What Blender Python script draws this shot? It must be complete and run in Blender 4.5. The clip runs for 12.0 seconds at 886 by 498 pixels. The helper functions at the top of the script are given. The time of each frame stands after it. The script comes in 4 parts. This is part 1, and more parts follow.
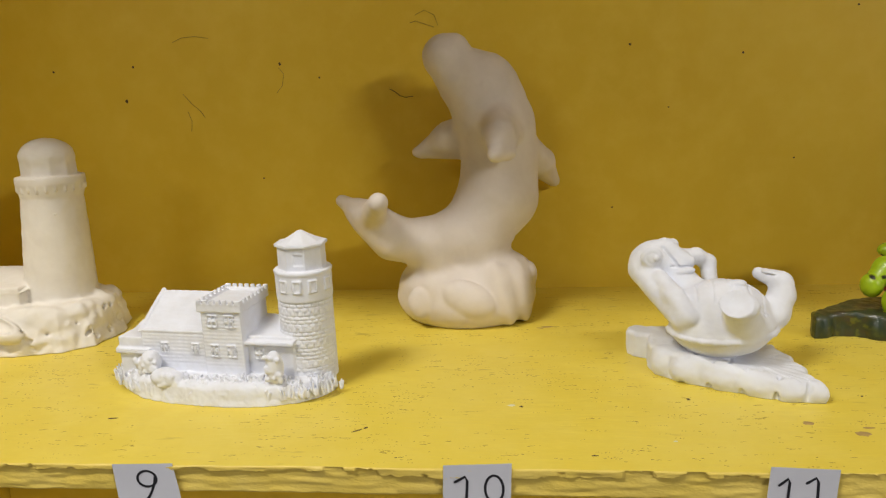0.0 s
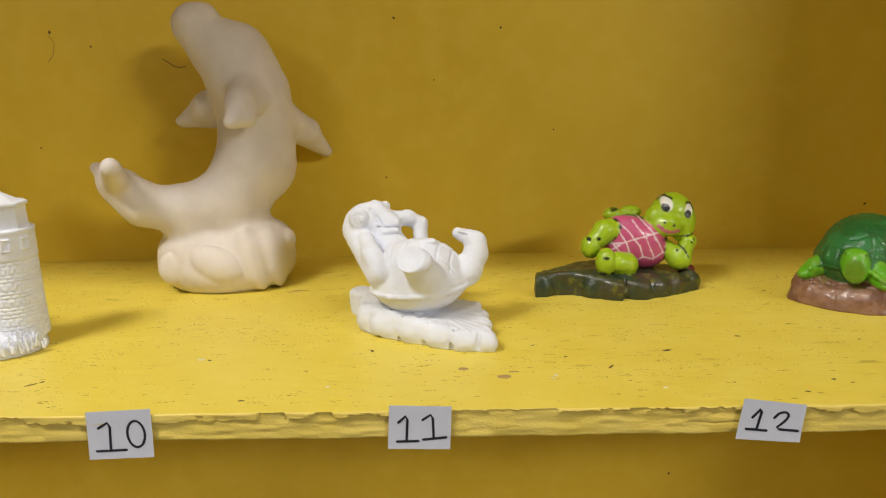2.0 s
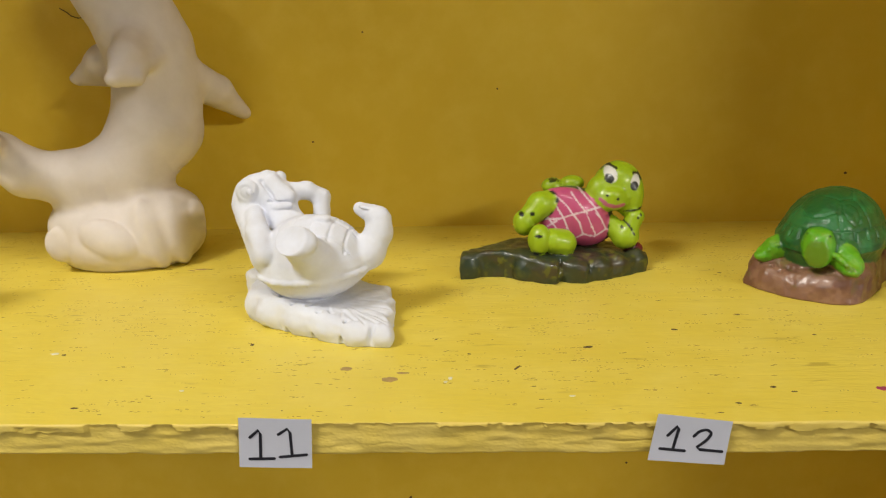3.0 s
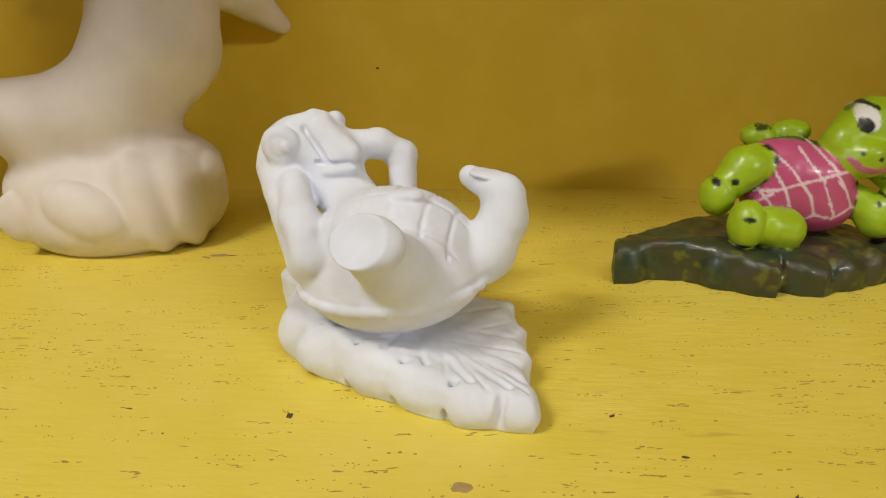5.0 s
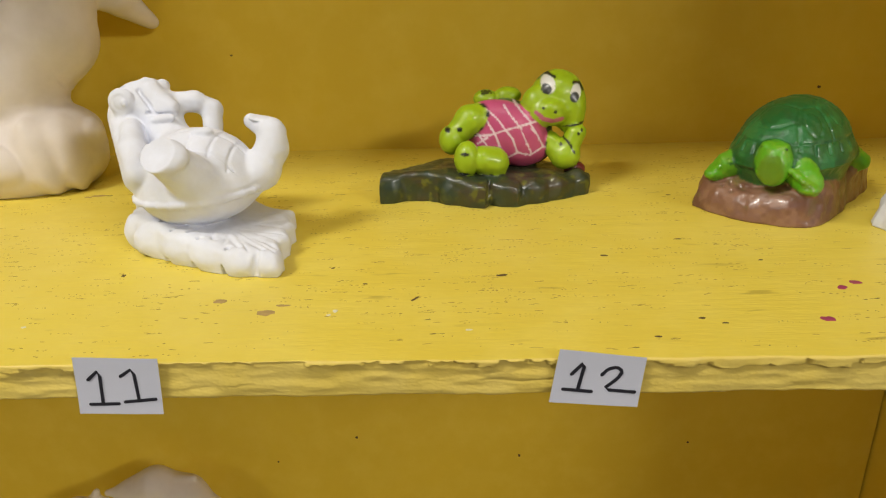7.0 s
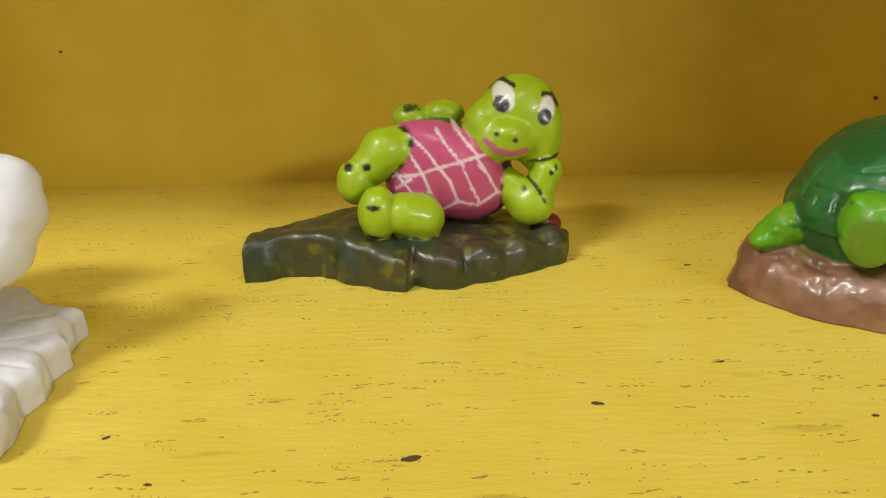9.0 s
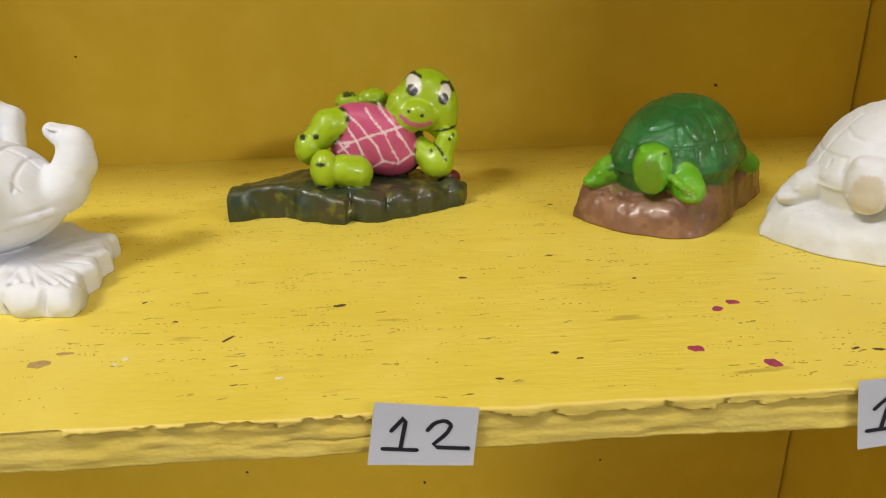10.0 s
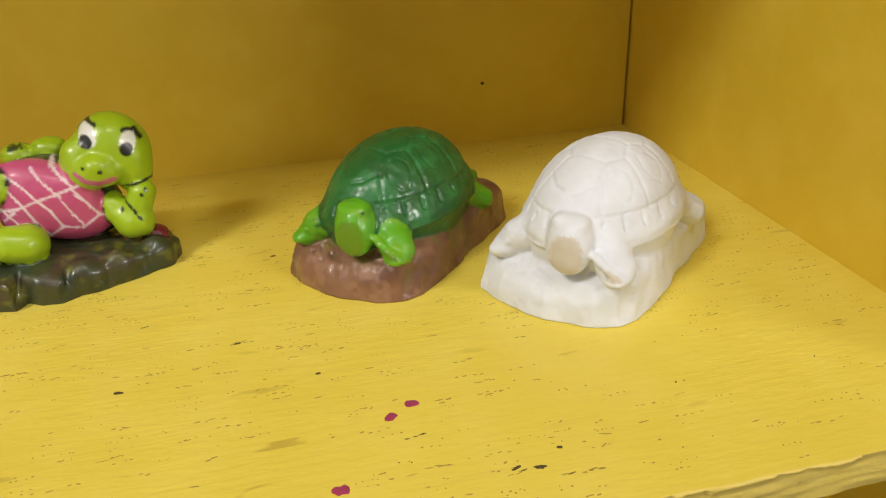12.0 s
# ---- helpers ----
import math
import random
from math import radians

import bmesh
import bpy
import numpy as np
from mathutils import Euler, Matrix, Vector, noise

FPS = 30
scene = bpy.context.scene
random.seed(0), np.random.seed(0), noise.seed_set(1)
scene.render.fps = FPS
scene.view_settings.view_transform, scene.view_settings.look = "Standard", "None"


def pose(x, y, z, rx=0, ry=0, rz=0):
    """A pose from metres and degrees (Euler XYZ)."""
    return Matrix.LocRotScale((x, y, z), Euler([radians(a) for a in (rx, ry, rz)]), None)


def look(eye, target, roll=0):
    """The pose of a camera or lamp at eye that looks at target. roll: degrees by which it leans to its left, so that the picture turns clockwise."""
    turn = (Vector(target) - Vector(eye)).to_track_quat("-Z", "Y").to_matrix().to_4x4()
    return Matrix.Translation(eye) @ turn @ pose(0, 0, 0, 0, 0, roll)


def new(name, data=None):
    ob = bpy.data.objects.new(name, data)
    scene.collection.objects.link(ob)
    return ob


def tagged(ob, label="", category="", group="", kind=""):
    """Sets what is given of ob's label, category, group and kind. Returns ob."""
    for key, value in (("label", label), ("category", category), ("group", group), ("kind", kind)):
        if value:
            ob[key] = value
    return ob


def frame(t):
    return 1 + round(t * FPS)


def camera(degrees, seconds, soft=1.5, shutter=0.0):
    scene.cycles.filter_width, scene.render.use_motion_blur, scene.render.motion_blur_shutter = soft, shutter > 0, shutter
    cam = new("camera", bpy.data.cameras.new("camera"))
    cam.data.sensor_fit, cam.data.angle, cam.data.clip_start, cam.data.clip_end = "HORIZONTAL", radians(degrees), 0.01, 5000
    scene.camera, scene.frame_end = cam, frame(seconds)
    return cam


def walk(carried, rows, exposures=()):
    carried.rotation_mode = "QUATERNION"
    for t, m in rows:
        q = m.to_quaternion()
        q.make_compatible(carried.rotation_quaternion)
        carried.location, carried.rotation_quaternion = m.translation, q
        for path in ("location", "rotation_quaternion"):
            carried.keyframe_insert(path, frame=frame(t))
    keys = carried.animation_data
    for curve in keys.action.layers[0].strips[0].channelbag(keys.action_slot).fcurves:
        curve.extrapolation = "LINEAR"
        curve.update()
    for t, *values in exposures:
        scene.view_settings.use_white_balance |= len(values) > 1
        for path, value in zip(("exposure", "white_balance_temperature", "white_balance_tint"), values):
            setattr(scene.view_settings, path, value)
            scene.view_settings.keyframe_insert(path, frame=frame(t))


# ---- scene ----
cam = camera(64.5, 12.0, 1.2)
PATH = [
    (0, (0.0472, -0.4399, 0.2567), (0.0281, -0.2458, 0.2122), -2.20),
    (0.5, (0.0502, -0.4898, 0.2473), (0.0342, -0.2953, 0.2036), -2.10),
    (1, (0.1128, -0.4999, 0.2357), (0.1016, -0.3051, 0.1916), -1.90),
    (1.5, (0.1962, -0.4770, 0.2412), (0.1896, -0.2824, 0.1958), -1.70),
    (2, (0.2688, -0.4566, 0.2305), (0.2639, -0.2625, 0.1824), -1.50),
    (2.5, (0.3355, -0.4260, 0.2249), (0.3303, -0.2330, 0.1729), -1.40),
    (2.7, (0.3566, -0.4061, 0.2247), (0.3509, -0.2139, 0.1697), -1.40),
    (4.3, (0.3387, -0.2000, 0.1952), (0.3187, -0.0135, 0.1259), -2.10),
    (4.5, (0.3223, -0.1803, 0.1942), (0.3019, 0.0053, 0.1226), -2.10),
    (5, (0.2883, -0.1382, 0.1799), (0.2680, 0.0462, 0.1053), -2.00),
    (5.5, (0.2814, -0.1726, 0.1640), (0.2611, 0.0116, 0.0887), -2.40),
    (6, (0.2909, -0.2895, 0.1757), (0.2738, -0.1053, 0.0997), -2.20),
    (6.5, (0.3228, -0.3304, 0.1904), (0.3106, -0.1452, 0.1158), -1.80),
    (7, (0.4197, -0.3098, 0.1854), (0.4128, -0.1245, 0.1105), -1.80),
    (7.2, (0.4471, -0.2978, 0.1838), (0.4436, -0.1123, 0.1092), -1.50),
    (8.8, (0.4580, -0.0990, 0.1568), (0.4586, 0.0869, 0.0831), -1.30),
    (9, (0.4535, -0.0951, 0.1568), (0.4541, 0.0905, 0.0821), -1.30),
    (9.5, (0.4534, -0.1435, 0.1632), (0.4576, 0.0421, 0.0888), -1.40),
    (10, (0.4849, -0.2496, 0.1719), (0.4927, -0.0641, 0.0976), -1.70),
    (10.5, (0.5382, -0.2993, 0.1896), (0.5512, -0.1134, 0.1168), -1.60),
    (11, (0.5950, -0.3015, 0.1840), (0.6145, -0.1164, 0.1108), -1.70),
    (11.5, (0.6171, -0.2499, 0.1852), (0.6440, -0.0673, 0.1079), -2.70),
    (12, (0.6214, -0.1816, 0.2207), (0.6559, -0.0074, 0.1288), -3.00),
]
walk(cam, [(t, look(eye, target, roll)) for t, eye, target, roll in PATH],
     [(0, -0.31), (1.5, -0.20), (2.5, -0.10), (4.5, -0.36), (5.5, -0.38), (6.0, -0.27), (7.0, -0.12), (9.0, -0.07), (10.0, -0.02), (12, 0.0)])

# ---- light ----
world = bpy.data.worlds.new("room_air")
scene.world = world
world.use_nodes = True
world.node_tree.nodes["Background"].inputs[0].default_value = (1.0, 0.95, 0.85, 1)
world.node_tree.nodes["Background"].inputs[1].default_value = 0.012

FLOOR_Z, CEIL_Z = -0.95, 2.15


def tube_or_fill_lamp(x, y, turn, tilt, power, length, width):
    lamp = bpy.data.lights.new("tube_or_fill_light", "AREA")
    lamp.shape, lamp.size, lamp.size_y = "RECTANGLE", length, width
    lamp.energy, lamp.color = power, (1.0, 0.965, 0.90)
    ob = new("tube_or_fill_light", lamp)
    ob.matrix_world = pose(x, y, CEIL_Z - 0.13, 0, 0, turn) @ pose(0, 0, 0, tilt, 0, 0)
    return ob


# the fittings: place, turn about z, tilt, power, length, width
# the last two are unseen fills, added to brighten shelf front and right wall
LAMPS = [(-1.0, -0.92, 0, 0, 56.0, 0.80, 0.30), (3.5, -3.3, 45, 55, 76.0, 1.15, 0.30), (0.75, -0.80, 0, 0, 13.0, 0.80, 0.22), (-2.2, -3.4, -42, 55, 17.0, 1.15, 0.30)]
for lamp_row in LAMPS:
    tube_or_fill_lamp(*lamp_row)


# ---- materials ----
def nodes_of(name):
    m = bpy.data.materials.new(name)
    m.use_nodes = True
    nt = m.node_tree
    return m, nt, nt.nodes["Principled BSDF"]


def node(nt, kind, **sets):
    n = nt.nodes.new(kind)
    for key, value in sets.items():
        n.inputs[key].default_value = value
    return n


def noise_node(nt, coord, scale, detail=4.0, rough=0.6, stretch=(1, 1, 1)):
    mp = node(nt, "ShaderNodeMapping", Scale=stretch)
    nt.links.new(coord, mp.inputs["Vector"])
    n = node(nt, "ShaderNodeTexNoise", Scale=scale, Detail=detail, Roughness=rough)
    nt.links.new(mp.outputs[0], n.inputs["Vector"])
    return n.outputs["Fac"]


def ramp(nt, fac, stops):
    r = nt.nodes.new("ShaderNodeValToRGB")
    while len(r.color_ramp.elements) < len(stops):
        r.color_ramp.elements.new(0.5)
    for e, (p, c) in zip(r.color_ramp.elements, stops):
        e.position = p
        e.color = (*c, 1) if len(c) == 3 else c
    nt.links.new(fac, r.inputs[0])
    return r.outputs[0]


def mixc(nt, fac, a, b, mode="MIX"):
    n = nt.nodes.new("ShaderNodeMix")
    n.data_type, n.blend_type = "RGBA", mode
    for sock, v in ((n.inputs[0], fac), (n.inputs[6], a), (n.inputs[7], b)):
        if isinstance(v, (int, float)):
            sock.default_value = v
        elif isinstance(v, tuple):
            sock.default_value = (*v, 1)
        else:
            nt.links.new(v, sock)
    return n.outputs[2]


def bump(nt, bsdf, height, strength, distance):
    b = node(nt, "ShaderNodeBump", Strength=strength, Distance=distance)
    nt.links.new(height, b.inputs["Height"])
    nt.links.new(b.outputs[0], bsdf.inputs["Normal"])


def yellow_paint(name, base, grain, worn, relief_by):
    """Thick yellow brush paint over wood; grain is the stretch of its cracks, worn how many there are, relief_by the depth of the brush marks."""
    m, nt, bs = nodes_of(name)
    co = nt.nodes.new("ShaderNodeTexCoord").outputs["Object"]
    big = noise_node(nt, co, 3.5, 3)
    mid = noise_node(nt, co, 26, 5)
    c = mixc(nt, ramp(nt, big, [(0.3, (0, 0, 0)), (0.7, (1, 1, 1))]), base, tuple(v * k for v, k in zip(base, (0.93, 0.9, 0.8))))
    c = mixc(nt, ramp(nt, mid, [(0.42, (0, 0, 0)), (0.70, (0.55, 0.55, 0.55))]), c, tuple(v * k for v, k in zip(base, (1.05, 1.08, 1.5))))
    fine = noise_node(nt, co, 90, 3, 0.5, grain)
    if worn:
        patch = noise_node(nt, co, 9, 2, 0.5)
        crack = ramp(nt, fine, [(0.66, (0, 0, 0)), (0.71, (1, 1, 1))])
        where = ramp(nt, patch, [(0.42, (0, 0, 0)), (0.62, (1, 1, 1))])
        k = mixc(nt, worn, (0, 0, 0), mixc(nt, 1.0, crack, where, "MULTIPLY"))
        c = mixc(nt, k, c, (0.30, 0.19, 0.03))
    nt.links.new(c, bs.inputs["Base Color"])
    bs.inputs["Roughness"].default_value = 0.42
    bs.inputs["Specular IOR Level"].default_value = 0.35
    brush = noise_node(nt, co, 60, 4, 0.6, grain)
    ridge = noise_node(nt, co, 260, 3, 0.65, grain)
    relief = mixc(nt, 0.35, brush, ridge)
    bump(nt, bs, relief, relief_by, 0.0022)
    return m


YELLOW = (0.78, 0.625, 0.088)
M_SHELF = yellow_paint("yellow_shelf_paint", YELLOW, (0.22, 1.0, 1.0), 0.45, 0.42)
M_WALL = yellow_paint("yellow_wall_paint", (0.74, 0.53, 0.05), (1.0, 1.0, 0.35), 0.0, 0.10)
M_EDGE = yellow_paint("yellow_edge_paint", (0.76, 0.58, 0.12), (0.6, 1.0, 0.8), 0.45, 0.25)


def plain(name, base, rough=0.6, spread=0.12, scale=40, metal=0.0, relief=0.15):
    m, nt, bs = nodes_of(name)
    co = nt.nodes.new("ShaderNodeTexCoord").outputs["Object"]
    f = noise_node(nt, co, scale, 5)
    c = mixc(nt, ramp(nt, f, [(0.3, (0, 0, 0)), (0.7, (1, 1, 1))]), tuple(v * (1 - spread) for v in base), tuple(min(1, v * (1 + spread)) for v in base))
    nt.links.new(c, bs.inputs["Base Color"])
    bs.inputs["Roughness"].default_value = rough
    bs.inputs["Metallic"].default_value = metal
    bump(nt, bs, noise_node(nt, co, scale * 6, 3), relief, 0.0006)
    return m


M_PAPER = plain("white_paper", (0.56, 0.57, 0.64), 0.8, 0.03, 30)
M_INK = plain("black_marker_ink", (0.012, 0.012, 0.02), 0.5, 0.1)
M_ROOM = plain("off_white_room_paint", (0.36, 0.345, 0.325), 0.8, 0.04, 3)
M_FLOOR = plain("grey_vinyl_floor", (0.22, 0.20, 0.18), 0.5, 0.15, 6)
M_GAP = plain("dark_gap_backing", (0.10, 0.06, 0.03), 0.8, 0.2, 20)
M_METAL = plain("white_enamel", (0.8, 0.8, 0.78), 0.4, 0.02, 5)


# ---- building helpers ----
def mesh_object(name, bm, material, parent=None, smooth=False):
    me = bpy.data.meshes.new(name)
    bm.to_mesh(me)
    bm.free()
    for p in me.polygons:
        p.use_smooth = smooth
    me.materials.append(material)
    ob = new(name, me)
    if parent:
        ob.parent = parent
    return ob


def part(name, bm, material, parent, label="", smooth=False):
    ob = mesh_object(name, bm, material, parent, smooth)
    return tagged(ob, label)


def box(bm, lo, hi, bevel=0.0):
    r = bmesh.ops.create_cube(bm, size=1.0)
    vs = r["verts"]
    size = [b - a for a, b in zip(lo, hi)]
    mid = [(a + b) / 2 for a, b in zip(lo, hi)]
    bmesh.ops.scale(bm, vec=size, verts=vs)
    bmesh.ops.translate(bm, vec=mid, verts=vs)
    if bevel:
        es = list({e for v in vs for e in v.link_edges})
        bmesh.ops.bevel(bm, geom=es, offset=bevel, segments=2, affect="EDGES", profile=0.6)
    return bm


def slab(name, lo, hi, material, bevel=0.0):
    return tagged(mesh_object(name, box(bmesh.new(), lo, hi, bevel), material), kind="structure")


# ---- the cupboard ----
LEFT, RIGHT, BACK = -0.712, 0.937, 0.446
UPPER, LOWER = 0.60, -0.64
BOARD = 0.0218
slab("wall_back", (LEFT + 0.0025, BACK, FLOOR_Z), (RIGHT - 0.0025, BACK + 0.012, 1.2), M_WALL)
slab("wall_right", (RIGHT, 0.0, FLOOR_Z), (RIGHT + 0.02, BACK + 0.03, 1.2), M_WALL)
slab("wall_left", (LEFT - 0.02, 0.0, FLOOR_Z), (LEFT, BACK + 0.03, 1.2), M_WALL)
# unseen dark strips added behind the corner gaps so the slots stay dark
slab("wall_gap_backing", (RIGHT - 0.04, BACK + 0.014, FLOOR_Z), (RIGHT - 0.0002, BACK + 0.03, 1.2), M_GAP)
slab("wall_gap_backing_left", (LEFT + 0.0002, BACK + 0.014, FLOOR_Z), (LEFT + 0.04, BACK + 0.03, 1.2), M_GAP)
slab("trim_top", (LEFT - 0.02, 0.0, 1.2), (RIGHT + 0.02, BACK + 0.03, 1.22), M_WALL)
slab("floor", (-3, -5.0, FLOOR_Z - 0.1), (4.8, 1, FLOOR_Z), M_FLOOR)
slab("ceiling", (-3, -5.0, CEIL_Z), (4.8, 1, CEIL_Z + 0.1), M_ROOM)
slab("wall_south", (-3, -5.1, FLOOR_Z), (4.8, -5.0, CEIL_Z), M_ROOM)
slab("wall_west", (-3.1, -5.0, FLOOR_Z), (-3, 1, CEIL_Z), M_ROOM)
slab("wall_east", (4.8, -5.0, FLOOR_Z), (4.9, 1, CEIL_Z), M_ROOM)
slab("wall_north", (-3, 0.5, FLOOR_Z), (4.8, 0.6, CEIL_Z), M_ROOM)


def shelf_board(name, z, seed):
    """A board with a lumpy painted front: an old thick coat ends in a ragged step below the top edge."""
    rng = np.random.RandomState(seed)
    xs, zs = np.arange(LEFT, RIGHT + 1e-6, 0.0011), np.linspace(0, -BOARD, 41)
    n = len(xs)

    def lane(step, rough):
        k = np.arange(0, n + step, step)
        return np.interp(np.arange(n), k, rng.uniform(-1, 1, len(k))) * rough

    lip = -0.0045 + lane(110, 0.0026) + lane(28, 0.0018) + lane(6, 0.0008) + lane(2, 0.0007)
    for _ in range(70):
        i, wide = rng.randint(0, n), rng.randint(3, 22)
        lip[i:i + wide] += rng.uniform(0.001, 0.0035)
    lip = np.minimum(lip, -0.0006)
    thick = 0.0020 + lane(60, 0.0008) + lane(11, 0.0004)
    crack = -0.0115 + lane(90, 0.004) + lane(9, 0.0012) + lane(3, 0.0004)
    deep = np.clip(lane(70, 1.0) + lane(13, 0.6) - 0.45, 0, 1) * 0.0012
    foot = lane(40, 0.0007) + lane(6, 0.0005)
    grid = np.zeros((n, len(zs), 3))
    noise_1 = np.repeat(np.repeat(rng.uniform(-1, 1, (n // 14 + 2, 14)), 14, 0), 3, 1)[:n, : len(zs)]
    noise_2 = rng.uniform(-1, 1, (n, len(zs)))
    for _ in range(8):
        noise_1 = (noise_1 + np.roll(noise_1, 1, 0) + np.roll(noise_1, -1, 0)) / 3
        noise_1 = (noise_1 + np.roll(noise_1, 1, 1) + np.roll(noise_1, -1, 1)) / 3
    for j, dz in enumerate(zs):
        coat = np.clip((dz - lip) / 0.0005 + 0.5, 0, 1) * thick
        corner = 0.0010 * max(0.0, 1 + dz / 0.0012) ** 2 + 0.0008 * max(0.0, 1 - (dz + BOARD) / 0.0014) ** 2
        grid[:, j, 0] = xs
        grid[:, j, 1] = -coat - 0.0009 * noise_1[:, j] - 0.00016 * noise_2[:, j] + corner + deep * np.exp(-((dz - crack) / 0.0006) ** 2)
        grid[:, j, 2] = z + dz + foot * (dz / -BOARD) ** 6
    verts = [tuple(v) for v in grid.reshape(-1, 3)]
    m = len(zs)
    faces = [(i * m + j, i * m + j + 1, (i + 1) * m + j + 1, (i + 1) * m + j) for i in range(n - 1) for j in range(m - 1)]
    base = len(verts)
    verts += [(x, BACK, z) for x in (LEFT, RIGHT)] + [(x, BACK, z - BOARD) for x in (LEFT, RIGHT)]
    faces += [tuple(i * m for i in range(n)) + (base + 1, base), tuple((n - 1 - i) * m + m - 1 for i in range(n)) + (base + 2, base + 3),
              (base, base + 1, base + 3, base + 2), tuple(range(m)) + (base + 2, base), tuple((n - 1) * m + m - 1 - j for j in range(m)) + (base + 1, base + 3)]
    me = bpy.data.meshes.new(name)
    me.from_pydata(verts, [], faces)
    me.materials.append(M_SHELF)
    me.materials.append(M_EDGE)
    last = (n - 1) * (m - 1)
    for p in me.polygons:
        p.material_index = 1 if p.index < last else 0
        p.use_smooth = p.index < last
    return tagged(new(name, me), kind="structure")


shelf_board("shelf_middle", 0.0, 11)
shelf_board("shelf_upper", UPPER + BOARD, 12)
shelf_board("shelf_lower", LOWER, 13)


# ---- ceiling fittings ----
def ceiling_fitting(x, y, turn, tilt, power, length, width):
    root = new("unseen_ceiling_light")
    root.matrix_world = pose(x, y, CEIL_Z - 0.115, 0, 0, turn) @ pose(0, 0, 0, tilt, 0, 0)
    bm = box(bmesh.new(), (-length / 2 - 0.03, -width / 2 - 0.02, 0), (length / 2 + 0.03, width / 2 + 0.02, 0.05), 0.006)
    part("housing", bm, M_METAL, root)
    for s in (-1, 1):
        part("end_cap", box(bmesh.new(), (s * (length / 2 + 0.022) - 0.008, -width / 2, -0.03), (s * (length / 2 + 0.022) + 0.008, width / 2, -0.001), 0.004), M_METAL, root)
        part("hanger", box(bmesh.new(), (s * length * 0.4 - 0.004, -0.004, 0.051), (s * length * 0.4 + 0.004, 0.004, 0.11), 0.0), M_METAL, root)
    return tagged(root, "unseen white enamel ceiling light, two of the four added as fill", "ceiling light", "room lights")


# the third and fourth fittings only house the added fill lamps
for lamp_row in LAMPS:
    ceiling_fitting(*lamp_row)


# ---- clay: solid forms blended on a grid, in millimetres of the room ----
_rng = np.random.RandomState(7)
LATTICE = _rng.rand(32, 32, 32).astype(np.float32) * 2 - 1


def wobble(x, y, z, size):
    """Smooth value noise from -1 to 1 with lumps of about that size."""
    p = [np.asarray(v, np.float32) / size + 100 for v in np.broadcast_arrays(x, y, z)]
    i = [np.floor(v).astype(np.int32) for v in p]
    f = [v - k for v, k in zip(p, i)]
    f = [v * v * (3 - 2 * v) for v in f]
    out = 0
    for a in (0, 1):
        for b in (0, 1):
            for c in (0, 1):
                w = (f[0] if a else 1 - f[0]) * (f[1] if b else 1 - f[1]) * (f[2] if c else 1 - f[2])
                out = out + w * LATTICE[(i[0] + a) % 32, (i[1] + b) % 32, (i[2] + c) % 32]
    return out


def turn_z(x, y, deg):
    c, s = math.cos(radians(deg)), math.sin(radians(deg))
    return x * c + y * s, -x * s + y * c


